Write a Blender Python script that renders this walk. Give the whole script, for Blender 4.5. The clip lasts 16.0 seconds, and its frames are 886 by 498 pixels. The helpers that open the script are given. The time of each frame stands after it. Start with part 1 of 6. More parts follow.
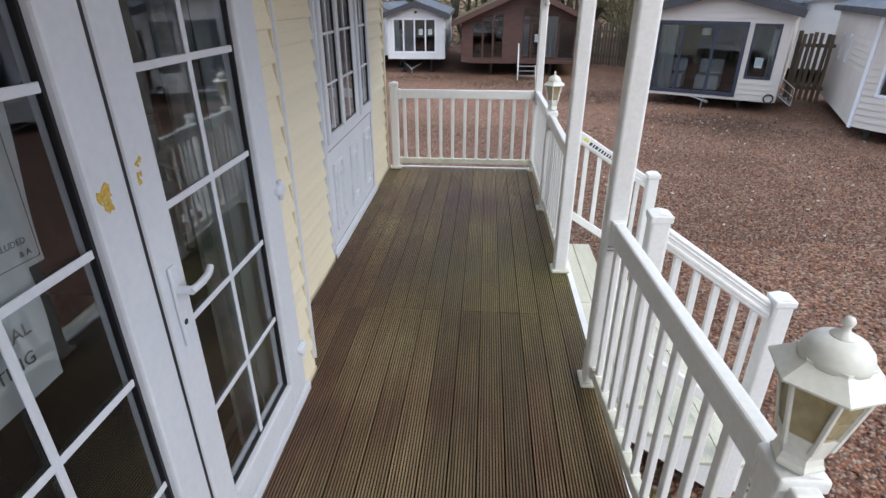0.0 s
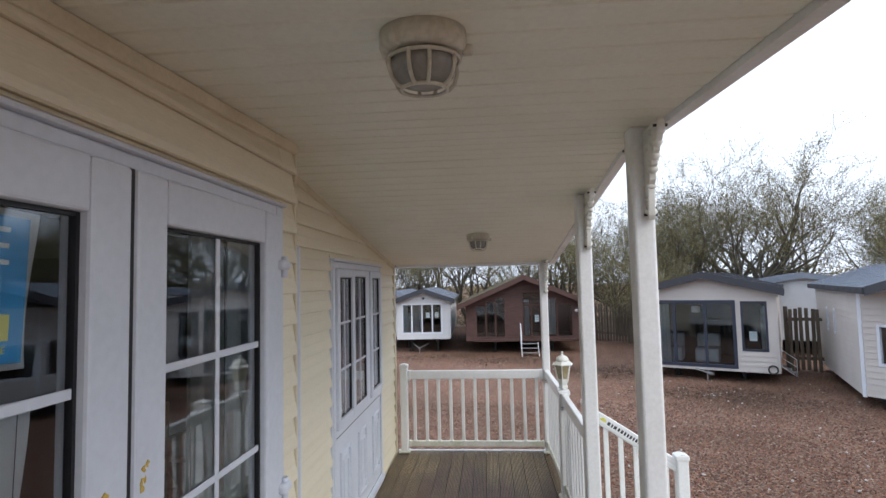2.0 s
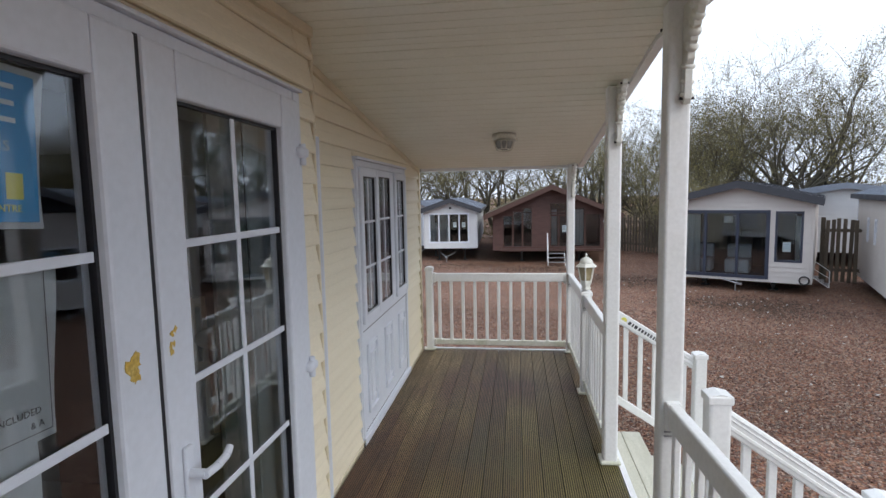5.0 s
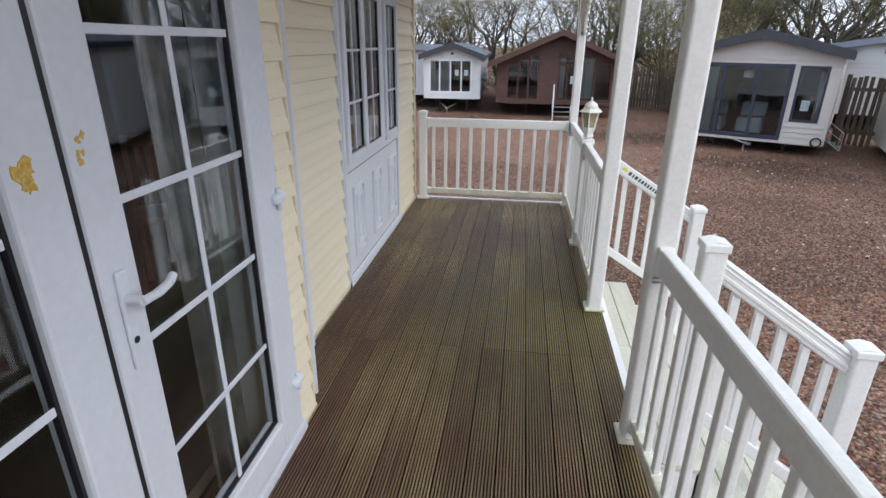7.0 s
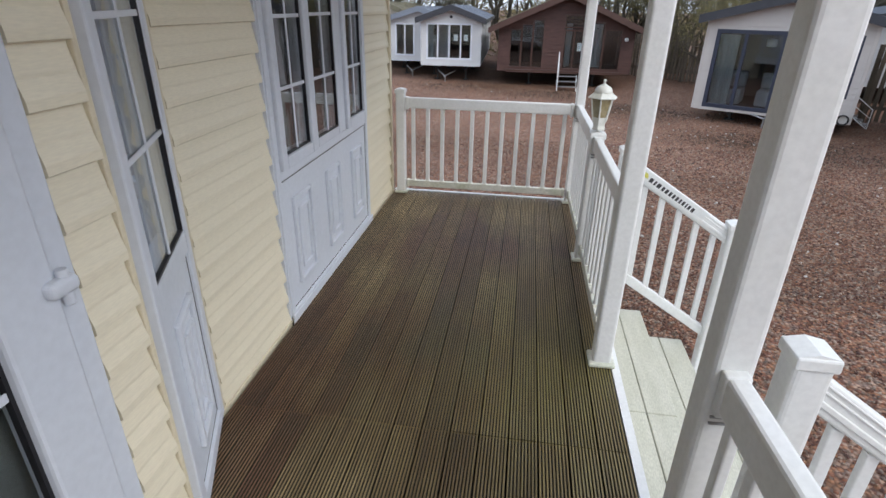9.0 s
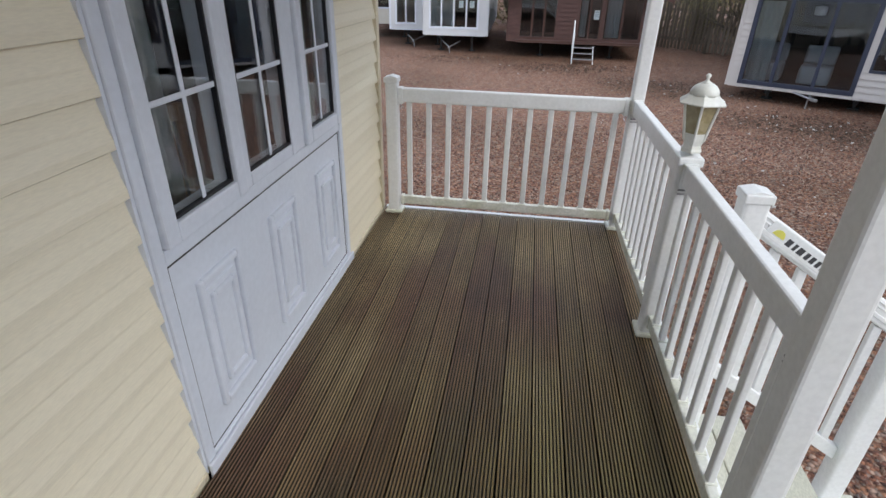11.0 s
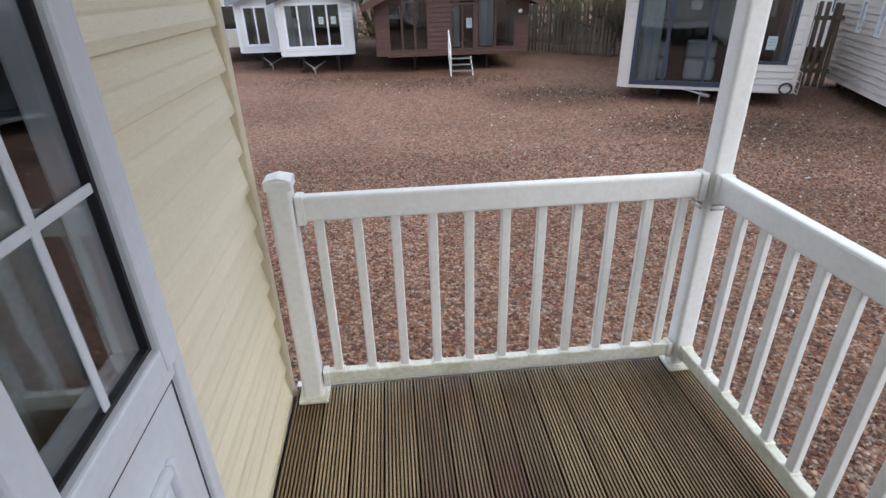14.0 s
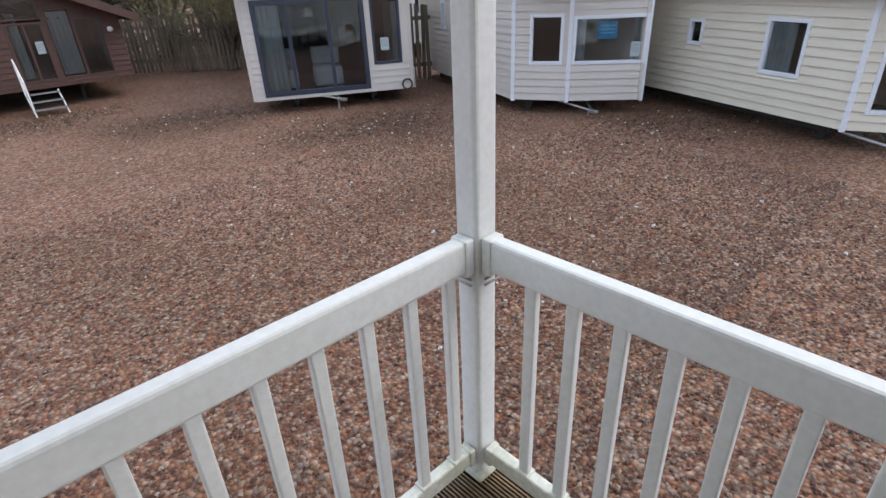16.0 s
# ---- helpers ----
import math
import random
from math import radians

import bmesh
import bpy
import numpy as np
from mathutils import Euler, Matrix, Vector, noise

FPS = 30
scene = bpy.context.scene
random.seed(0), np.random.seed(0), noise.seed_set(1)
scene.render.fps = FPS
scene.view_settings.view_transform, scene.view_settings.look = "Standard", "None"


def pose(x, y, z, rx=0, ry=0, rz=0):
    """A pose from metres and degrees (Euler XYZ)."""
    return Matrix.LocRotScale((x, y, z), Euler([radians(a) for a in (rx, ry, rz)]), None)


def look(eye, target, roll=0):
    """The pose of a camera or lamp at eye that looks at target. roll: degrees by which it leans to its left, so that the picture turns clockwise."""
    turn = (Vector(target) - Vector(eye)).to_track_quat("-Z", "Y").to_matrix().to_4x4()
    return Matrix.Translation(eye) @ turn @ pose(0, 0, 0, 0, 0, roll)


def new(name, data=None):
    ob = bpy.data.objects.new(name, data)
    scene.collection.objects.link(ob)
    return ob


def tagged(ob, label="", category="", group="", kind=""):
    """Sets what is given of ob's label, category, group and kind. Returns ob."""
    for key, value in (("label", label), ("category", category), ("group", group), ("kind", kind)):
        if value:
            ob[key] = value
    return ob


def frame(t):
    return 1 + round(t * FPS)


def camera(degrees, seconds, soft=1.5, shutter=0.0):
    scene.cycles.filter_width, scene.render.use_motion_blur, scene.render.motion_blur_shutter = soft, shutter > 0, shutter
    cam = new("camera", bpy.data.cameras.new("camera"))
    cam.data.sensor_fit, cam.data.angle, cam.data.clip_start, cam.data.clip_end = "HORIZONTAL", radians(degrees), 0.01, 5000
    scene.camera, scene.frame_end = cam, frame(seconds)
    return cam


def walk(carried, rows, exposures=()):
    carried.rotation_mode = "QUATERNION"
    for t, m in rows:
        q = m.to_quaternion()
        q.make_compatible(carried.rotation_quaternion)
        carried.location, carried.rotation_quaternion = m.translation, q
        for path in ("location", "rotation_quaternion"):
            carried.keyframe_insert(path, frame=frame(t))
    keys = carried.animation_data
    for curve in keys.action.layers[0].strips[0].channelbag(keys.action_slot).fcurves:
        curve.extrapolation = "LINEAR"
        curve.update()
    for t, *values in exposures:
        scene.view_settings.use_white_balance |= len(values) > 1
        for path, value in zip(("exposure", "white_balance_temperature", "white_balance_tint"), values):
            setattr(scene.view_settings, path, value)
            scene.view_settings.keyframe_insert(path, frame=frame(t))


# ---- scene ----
cam = camera(80.0, 16.0)
PATH = [
    (0, (0.002, -0.575, 1.81), (-0.139, 1.224, 0.945), 0.0),
    (0.5, (0.005, -0.585, 1.868), (-0.157, 1.295, 1.206), -0.2),
    (1, (-0.004, -0.592, 1.883), (-0.176, 1.368, 1.525), -0.4),
    (1.5, (-0.02, -0.581, 1.872), (-0.193, 1.408, 1.753), -0.8),
    (2, (-0.037, -0.568, 1.851), (-0.205, 1.421, 1.981), -1.3),
    (2.5, (-0.04, -0.574, 1.836), (-0.202, 1.395, 2.15), -1.8),
    (3, (-0.039, -0.578, 1.824), (-0.207, 1.378, 2.206), -2.0),
    (3.5, (-0.043, -0.567, 1.799), (-0.236, 1.39, 2.164), -2.2),
    (4, (-0.031, -0.558, 1.777), (-0.268, 1.415, 2.0), -2.2),
    (4.5, (-0.019, -0.544, 1.767), (-0.288, 1.438, 1.774), -1.6),
    (5, (-0.012, -0.534, 1.76), (-0.29, 1.437, 1.56), -1.1),
    (5.2, (-0.008, -0.534, 1.757), (-0.287, 1.427, 1.482), -0.9),
    (7.3, (0.047, -0.253, 1.621), (-0.216, 1.579, 0.865), 0.6),
    (7.5, (0.054, -0.19, 1.626), (-0.21, 1.637, 0.856), 0.6),
    (8, (0.046, 0.025, 1.636), (-0.214, 1.839, 0.834), 0.8),
    (8.5, (0.069, 0.295, 1.617), (-0.191, 2.098, 0.792), 0.9),
    (9, (0.095, 0.589, 1.641), (-0.166, 2.386, 0.802), 1.1),
    (9.2, (0.085, 0.685, 1.636), (-0.174, 2.479, 0.792), 1.2),
    (11.3, (-0.19, 2.007, 1.579), (-0.454, 3.753, 0.64), 1.1),
    (11.5, (-0.248, 2.106, 1.577), (-0.511, 3.854, 0.641), 0.8),
    (12, (-0.376, 2.411, 1.545), (-0.602, 4.166, 0.612), 0.1),
    (12.5, (-0.496, 2.705, 1.558), (-0.671, 4.47, 0.634), -0.2),
    (13, (-0.61, 2.996, 1.557), (-0.687, 4.773, 0.643), -0.9),
    (13.5, (-0.631, 3.292, 1.53), (-0.556, 5.071, 0.619), -1.3),
    (14, (-0.606, 3.599, 1.533), (-0.45, 5.376, 0.628), -1.6),
    (14.5, (-0.585, 3.887, 1.517), (-0.276, 5.645, 0.615), -1.7),
    (15, (-0.547, 4.099, 1.523), (0.022, 5.791, 0.621), -2.6),
    (15.5, (-0.362, 4.348, 1.473), (0.509, 5.903, 0.568), -3.2),
    (16, (-0.36, 4.468, 1.497), (0.837, 5.781, 0.58), -2.7),
]
walk(cam, [(t, look(eye, target, roll)) for t, eye, target, roll in PATH], exposures=[(0, 0.82), (1.5, 0.70), (3, 0.70), (5, 0.60), (7.5, 0.76), (8.5, 0.74), (9, 0.63), (11.5, 0.66), (13, 0.84), (14, 0.84), (15, 0.68), (16, 0.70)])

# ---- light ----
world = bpy.data.worlds.new("overcast")
scene.world = world
world.use_nodes = True
wn, wl = world.node_tree.nodes, world.node_tree.links
wn.clear()
w_out = wn.new("ShaderNodeOutputWorld")
w_bg = wn.new("ShaderNodeBackground")
w_sky = wn.new("ShaderNodeTexSky")
w_sky.sky_type = "NISHITA"
w_sky.sun_disc = False
w_sky.sun_elevation = radians(42)
w_sky.sun_rotation = radians(122)
w_sky.air_density = 1.6
w_sky.dust_density = 6.0
w_mix = wn.new("ShaderNodeMixRGB")
w_mix.inputs[0].default_value = 0.86
w_mix.inputs[2].default_value = (6.55, 7.4, 8.8, 1)
wl.new(w_sky.outputs[0], w_mix.inputs[1])
wl.new(w_mix.outputs[0], w_bg.inputs[0])
w_bg.inputs[1].default_value = 0.125
wl.new(w_bg.outputs[0], w_out.inputs[0])
sun = new("sun", bpy.data.lights.new("sun", "SUN"))
sun.data.energy, sun.data.angle, sun.data.color = 0.72, radians(30), (1.0, 0.97, 0.93)
sun.matrix_world = look((6.8, -4.2, 7.2), (0, 0, 0))


# ---- materials ----
def mat(name, base, rough=0.5, other=None, scale=8.0, fine=80.0, amount=0.5, fine_amount=0.25, bump=0.05, metal=0.0,
        stretch=(1, 1, 1), random_amount=0.0, spec=0.5, island=False):
    """A surface of two colours mixed by noise at two scales, with fine relief."""
    m = bpy.data.materials.new(name)
    m.use_nodes = True
    n, l = m.node_tree.nodes, m.node_tree.links
    b = n["Principled BSDF"]
    b.inputs["Roughness"].default_value = rough
    b.inputs["Metallic"].default_value = metal
    b.inputs["Specular IOR Level"].default_value = spec
    other = other or tuple(c * 0.7 for c in base)
    tc = n.new("ShaderNodeTexCoord")
    mp = n.new("ShaderNodeMapping")
    mp.inputs["Scale"].default_value = stretch
    l.new(tc.outputs["Object"], mp.inputs["Vector"])
    big, small = n.new("ShaderNodeTexNoise"), n.new("ShaderNodeTexNoise")
    for node, s in ((big, scale), (small, fine)):
        node.inputs["Scale"].default_value = s
        node.inputs["Detail"].default_value = 5
        l.new(mp.outputs[0], node.inputs["Vector"])
    r = n.new("ShaderNodeValToRGB")
    r.color_ramp.elements[0].position, r.color_ramp.elements[1].position = 0.35, 0.7
    l.new(big.outputs["Fac"], r.inputs[0])
    m1 = n.new("ShaderNodeMath")
    m1.operation = "MULTIPLY"
    m1.inputs[1].default_value = amount
    l.new(r.outputs[0], m1.inputs[0])
    mix = n.new("ShaderNodeMixRGB")
    mix.inputs[1].default_value, mix.inputs[2].default_value = (*base, 1), (*other, 1)
    l.new(m1.outputs[0], mix.inputs[0])
    mul = n.new("ShaderNodeMixRGB")
    mul.blend_type = "MULTIPLY"
    mul.inputs[0].default_value = fine_amount
    l.new(mix.outputs[0], mul.inputs[1])
    r2 = n.new("ShaderNodeValToRGB")
    r2.color_ramp.elements[0].position, r2.color_ramp.elements[1].position = 0.3, 0.65
    l.new(small.outputs["Fac"], r2.inputs[0])
    l.new(r2.outputs[0], mul.inputs[2])
    last = mul
    if random_amount:
        src = n.new("ShaderNodeNewGeometry").outputs["Random Per Island"] if island else n.new("ShaderNodeObjectInfo").outputs["Random"]
        hsv = n.new("ShaderNodeHueSaturation")
        mr = n.new("ShaderNodeMapRange")
        mr.inputs["To Min"].default_value, mr.inputs["To Max"].default_value = 1 - random_amount, 1 + random_amount
        l.new(src, mr.inputs["Value"])
        l.new(mr.outputs[0], hsv.inputs["Value"])
        l.new(mul.outputs[0], hsv.inputs["Color"])
        last = hsv
    l.new(last.outputs[0], b.inputs["Base Color"])
    rr = n.new("ShaderNodeMapRange")
    rr.inputs["To Min"].default_value, rr.inputs["To Max"].default_value = max(rough - 0.12, 0.02), min(rough + 0.12, 1)
    l.new(big.outputs["Fac"], rr.inputs["Value"])
    l.new(rr.outputs[0], b.inputs["Roughness"])
    if bump:
        bp = n.new("ShaderNodeBump")
        bp.inputs["Strength"].default_value, bp.inputs["Distance"].default_value = bump, 0.01
        l.new(small.outputs["Fac"], bp.inputs["Height"])
        l.new(bp.outputs[0], b.inputs["Normal"])
    return m


def glass_mat(name, tint=(0.91, 0.93, 0.94), gloss=1.0, rough=0.0):
    """A pane: it lets light through, tinted, and mirrors more at a slant."""
    m = bpy.data.materials.new(name)
    m.use_nodes = True
    n, l = m.node_tree.nodes, m.node_tree.links
    n.clear()
    out = n.new("ShaderNodeOutputMaterial")
    mix, tr, gl, fr, pw, mu = (n.new("ShaderNode" + k) for k in ("MixShader", "BsdfTransparent", "BsdfGlossy", "LayerWeight", "Math", "Math"))
    tr.inputs[0].default_value = (*tint, 1)
    gl.inputs["Roughness"].default_value = rough
    gl.inputs[0].default_value = (0.95, 0.97, 1, 1)
    pw.operation, pw.inputs[1].default_value = "POWER", 3.6
    mu.operation, mu.use_clamp = "MULTIPLY_ADD", True
    mu.inputs[1].default_value, mu.inputs[2].default_value = 0.95 * gloss, 0.05 * gloss
    nz = n.new("ShaderNodeTexNoise")
    nz.inputs["Scale"].default_value = 2.5
    bp = n.new("ShaderNodeBump")
    bp.inputs["Strength"].default_value, bp.inputs["Distance"].default_value = 0.04, 0.02
    l.new(nz.outputs[0], bp.inputs["Height"])
    l.new(bp.outputs[0], gl.inputs["Normal"])
    fr.inputs[0].default_value = 0.5
    l.new(fr.outputs["Facing"], pw.inputs[0])
    l.new(pw.outputs[0], mu.inputs[0])
    l.new(mu.outputs[0], mix.inputs[0])
    l.new(tr.outputs[0], mix.inputs[1])
    l.new(gl.outputs[0], mix.inputs[2])
    l.new(mix.outputs[0], out.inputs[0])
    return m


def deck_mat():
    """Weathered decking: damp dark, red and tan patches, streaks along the grain, boards that differ."""
    m = bpy.data.materials.new("deck_wood")
    m.use_nodes = True
    n, l = m.node_tree.nodes, m.node_tree.links
    b = n["Principled BSDF"]
    geo, info = n.new("ShaderNodeNewGeometry"), n.new("ShaderNodeObjectInfo")

    def noise(stretch, scale, detail=5):
        mp, nz = n.new("ShaderNodeMapping"), n.new("ShaderNodeTexNoise")
        mp.inputs["Scale"].default_value = stretch
        l.new(geo.outputs["Position"], mp.inputs["Vector"])
        nz.noise_dimensions = "4D"
        nz.inputs["Scale"].default_value, nz.inputs["Detail"].default_value = scale, detail
        l.new(mp.outputs[0], nz.inputs["Vector"])
        return nz
    big, board, streak, fleck = noise((1, 0.6, 1), 1.5), noise((1, 0.8, 1), 1.6, 3), noise((40, 1.6, 40), 1.4), noise((1, 0.5, 1), 34, 3)
    tw = n.new("ShaderNodeMath")
    tw.operation, tw.inputs[1].default_value = "MULTIPLY", 37.0
    l.new(info.outputs["Random"], tw.inputs[0])
    l.new(tw.outputs[0], board.inputs["W"])
    l.new(tw.outputs[0], streak.inputs["W"])
    av = n.new("ShaderNodeMixRGB")
    av.inputs[0].default_value = 0.5
    l.new(big.outputs["Fac"], av.inputs[1])
    l.new(board.outputs["Fac"], av.inputs[2])
    ra = n.new("ShaderNodeValToRGB")
    e = ra.color_ramp.elements
    e[0].position, e[0].color = 0.35, (0.115, 0.064, 0.044, 1)
    e[1].position, e[1].color = 0.62, (0.37, 0.275, 0.15, 1)
    for pos, c in ((0.43, (0.185, 0.095, 0.056)), (0.49, (0.235, 0.148, 0.080)), (0.55, (0.29, 0.205, 0.108))):
        e.new(pos).color = (*c, 1)
    l.new(av.outputs[0], ra.inputs[0])
    r2 = n.new("ShaderNodeValToRGB")
    r2.color_ramp.elements[0].position, r2.color_ramp.elements[1].position = 0.3, 0.62
    r2.color_ramp.elements[0].color, r2.color_ramp.elements[1].color = (0.52, 0.50, 0.49, 1), (1.12, 1.12, 1.10, 1)
    l.new(streak.outputs["Fac"], r2.inputs[0])
    mu = n.new("ShaderNodeMixRGB")
    mu.blend_type, mu.inputs[0].default_value = "MULTIPLY", 0.85
    l.new(ra.outputs[0], mu.inputs[1])
    l.new(r2.outputs[0], mu.inputs[2])
    r3 = n.new("ShaderNodeValToRGB")
    r3.color_ramp.elements[0].position, r3.color_ramp.elements[1].position = 0.70, 0.78
    l.new(fleck.outputs["Fac"], r3.inputs[0])
    fl = n.new("ShaderNodeMixRGB")
    fl.inputs[2].default_value = (0.50, 0.42, 0.28, 1)
    l.new(r3.outputs[0], fl.inputs[0])
    l.new(mu.outputs[0], fl.inputs[1])
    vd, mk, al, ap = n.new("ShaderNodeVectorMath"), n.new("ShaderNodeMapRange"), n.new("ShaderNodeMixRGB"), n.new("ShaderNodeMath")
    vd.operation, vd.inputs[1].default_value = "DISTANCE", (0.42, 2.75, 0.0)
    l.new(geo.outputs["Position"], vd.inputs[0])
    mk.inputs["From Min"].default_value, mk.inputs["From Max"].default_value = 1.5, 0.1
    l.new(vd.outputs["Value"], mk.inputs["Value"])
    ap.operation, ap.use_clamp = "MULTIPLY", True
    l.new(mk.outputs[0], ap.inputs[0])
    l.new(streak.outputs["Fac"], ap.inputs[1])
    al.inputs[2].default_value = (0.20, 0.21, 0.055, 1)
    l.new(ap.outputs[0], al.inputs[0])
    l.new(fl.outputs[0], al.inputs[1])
    hs, mr = n.new("ShaderNodeHueSaturation"), n.new("ShaderNodeMapRange")
    mr.inputs["To Min"].default_value, mr.inputs["To Max"].default_value = 0.74, 1.04
    l.new(info.outputs["Random"], mr.inputs["Value"])
    l.new(mr.outputs[0], hs.inputs["Value"])
    l.new(al.outputs[0], hs.inputs["Color"])
    l.new(hs.outputs[0], b.inputs["Base Color"])
    rr = n.new("ShaderNodeMapRange")
    rr.inputs["To Min"].default_value, rr.inputs["To Max"].default_value = 0.30, 0.66
    l.new(av.outputs[0], rr.inputs["Value"])
    l.new(rr.outputs[0], b.inputs["Roughness"])
    bp = n.new("ShaderNodeBump")
    bp.inputs["Strength"].default_value, bp.inputs["Distance"].default_value = 0.35, 0.006
    l.new(streak.outputs["Fac"], bp.inputs["Height"])
    l.new(bp.outputs[0], b.inputs["Normal"])
    return m


UPVC = mat("white_upvc", (0.70, 0.735, 0.80), 0.34, (0.63, 0.665, 0.735), 3, 40, 0.5, 0.06, 0.01)
RAILW = mat("rail_upvc", (0.83, 0.84, 0.845), 0.36, (0.74, 0.755, 0.72), 4, 60, 0.55, 0.08, 0.02)
ALGAE = mat("algae_upvc", (0.80, 0.80, 0.74), 0.45, (0.50, 0.53, 0.38), 6, 60, 0.7, 0.2, 0.03)
CREAM = mat("cream_siding", (0.84, 0.77, 0.60), 0.42, (0.77, 0.69, 0.515), 2.5, 120, 0.6, 0.08, 0.03, stretch=(0.3, 1, 2), random_amount=0.03)
CREAM_TRIM = mat("cream_trim", (0.77, 0.69, 0.51), 0.45, (0.62, 0.55, 0.40), 5, 80, 0.6, 0.1, 0.02)
CEILW = mat("ceiling_boards", (0.87, 0.865, 0.75), 0.45, (0.81, 0.79, 0.66), 2.5, 60, 0.6, 0.06, 0.0)
DECKM = deck_mat()
DECKGROOVE = mat("groove_brown", (0.030, 0.021, 0.015), 0.7, (0.04, 0.040, 0.018), 1.1, 60, 0.8, 0.3, 0.1)
TREAD = mat("tread_board", (0.63, 0.62, 0.52), 0.55, (0.50, 0.50, 0.40), 5, 70, 0.7, 0.3, 0.12, stretch=(4, 0.8, 1), random_amount=0.05)
BLACK = mat("black_gasket_and_fill", (0.012, 0.012, 0.016), 0.45, None, 8, 60, 0.3, 0.2, 0.0)
DARKFRAME = mat("anthracite_frame", (0.032, 0.040, 0.068), 0.4, (0.025, 0.031, 0.055), 3, 60, 0.5, 0.1, 0.01)
DARKTRIM = mat("charcoal_fascia", (0.045, 0.047, 0.058), 0.5, (0.03, 0.032, 0.04), 3, 60, 0.5, 0.2, 0.02)
GLASS = glass_mat("window_glass")
GLASS_FAR = glass_mat("far_window_glass", (0.88, 0.91, 0.92), 1.2)
# Near-black colours carry the dimness of the rooms behind the glass.
INTERIOR = mat("dimmed_interior_wall", (0.036, 0.031, 0.030), 0.7, None, 3, 60, 0.5, 0.1, 0.01)
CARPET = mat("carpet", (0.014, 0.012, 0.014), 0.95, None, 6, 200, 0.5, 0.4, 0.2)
CURTAIN = mat("net_curtain", (0.74, 0.83, 0.83), 0.85, (0.60, 0.70, 0.70), 6, 90, 0.6, 0.2, 0.05)
PRINTED = mat("leaf_print_cloth", (0.66, 0.64, 0.62), 0.85, (0.10, 0.22, 0.18), 9, 90, 0.9, 0.2, 0.05)
WOODIN = mat("interior_wood", (0.50, 0.34, 0.18), 0.45, (0.22, 0.12, 0.055), 4, 60, 0.7, 0.3, 0.05, stretch=(1, 6, 1))
SOFA = mat("sofa_fabric", (0.10, 0.085, 0.085), 0.9, None, 6, 200, 0.5, 0.4, 0.1)
GREYSIDE = mat("grey_beige_siding", (0.56, 0.52, 0.49), 0.55, (0.50, 0.46, 0.43), 2, 90, 0.6, 0.08, 0.02)
PALESIDE = mat("pale_grey_siding", (0.62, 0.63, 0.64), 0.55, (0.55, 0.56, 0.58), 2, 90, 0.6, 0.08, 0.02)
CREAMSIDE = mat("cream_side", (0.66, 0.62, 0.53), 0.55, (0.60, 0.55, 0.46), 2, 90, 0.6, 0.08, 0.02)
BROWNSIDE = mat("brown_timber", (0.10, 0.040, 0.030), 0.6, (0.055, 0.024, 0.019), 3, 60, 0.7, 0.35, 0.06, stretch=(1, 1, 5))
BROWNFRAME = mat("brown_frame", (0.085, 0.04, 0.03), 0.5, None, 4, 60, 0.5, 0.2, 0.03)
MOSSROOF = mat("mossy_shingle", (0.22, 0.21, 0.14), 0.9, (0.12, 0.095, 0.07), 5, 70, 0.8, 0.5, 0.4)
GREYROOF = mat("grey_roof", (0.22, 0.25, 0.30), 0.5, (0.16, 0.18, 0.23), 3, 60, 0.6, 0.2, 0.03)
BLUEROOF = mat("blue_roof", (0.09, 0.11, 0.19), 0.5, (0.07, 0.085, 0.15), 3, 60, 0.6, 0.2, 0.03)
STEEL = mat("galvanised_steel", (0.42, 0.42, 0.43), 0.45, (0.3, 0.3, 0.31), 8, 60, 0.6, 0.3, 0.03, metal=0.8)
DARKSTEEL = mat("dark_chassis", (0.03, 0.028, 0.027), 0.7, None, 6, 60, 0.5, 0.3, 0.03)
FENCE = mat("fence_wood", (0.17, 0.135, 0.10), 0.85, (0.10, 0.08, 0.06), 4, 50, 0.7, 0.4, 0.1, stretch=(4, 4, 0.6), random_amount=0.2)
BARK = mat("bark", (0.10, 0.085, 0.066), 0.9, (0.12, 0.11, 0.075), 2, 40, 0.7, 0.4, 0.2)
LEAF = mat("young_leaves", (0.25, 0.215, 0.08), 0.7, (0.17, 0.145, 0.065), 3, 40, 0.6, 0.2, 0.0, random_amount=0.3, island=True)
PAPER = mat("paper", (0.78, 0.80, 0.80), 0.7, (0.70, 0.72, 0.73), 6, 60, 0.5, 0.08, 0.02)


# ---- building blocks ----
def quad_box(bm, lo, hi):
    vs = [bm.verts.new((x, y, z)) for x in (lo[0], hi[0]) for y in (lo[1], hi[1]) for z in (lo[2], hi[2])]
    for f in ((0, 1, 3, 2), (4, 6, 7, 5), (0, 4, 5, 1), (2, 3, 7, 6), (0, 2, 6, 4), (1, 5, 7, 3)):
        bm.faces.new([vs[i] for i in f])


def box(lo, hi, bevel=0.0, seg=2):
    bm = bmesh.new()
    quad_box(bm, lo, hi)
    bmesh.ops.recalc_face_normals(bm, faces=bm.faces)
    if bevel:
        bmesh.ops.bevel(bm, geom=bm.edges[:], offset=bevel, segments=seg, affect="EDGES", profile=0.5)
    return bm


def boxes(items):
    bm = bmesh.new()
    for lo, hi in items:
        quad_box(bm, lo, hi)
    bmesh.ops.recalc_face_normals(bm, faces=bm.faces)
    return bm


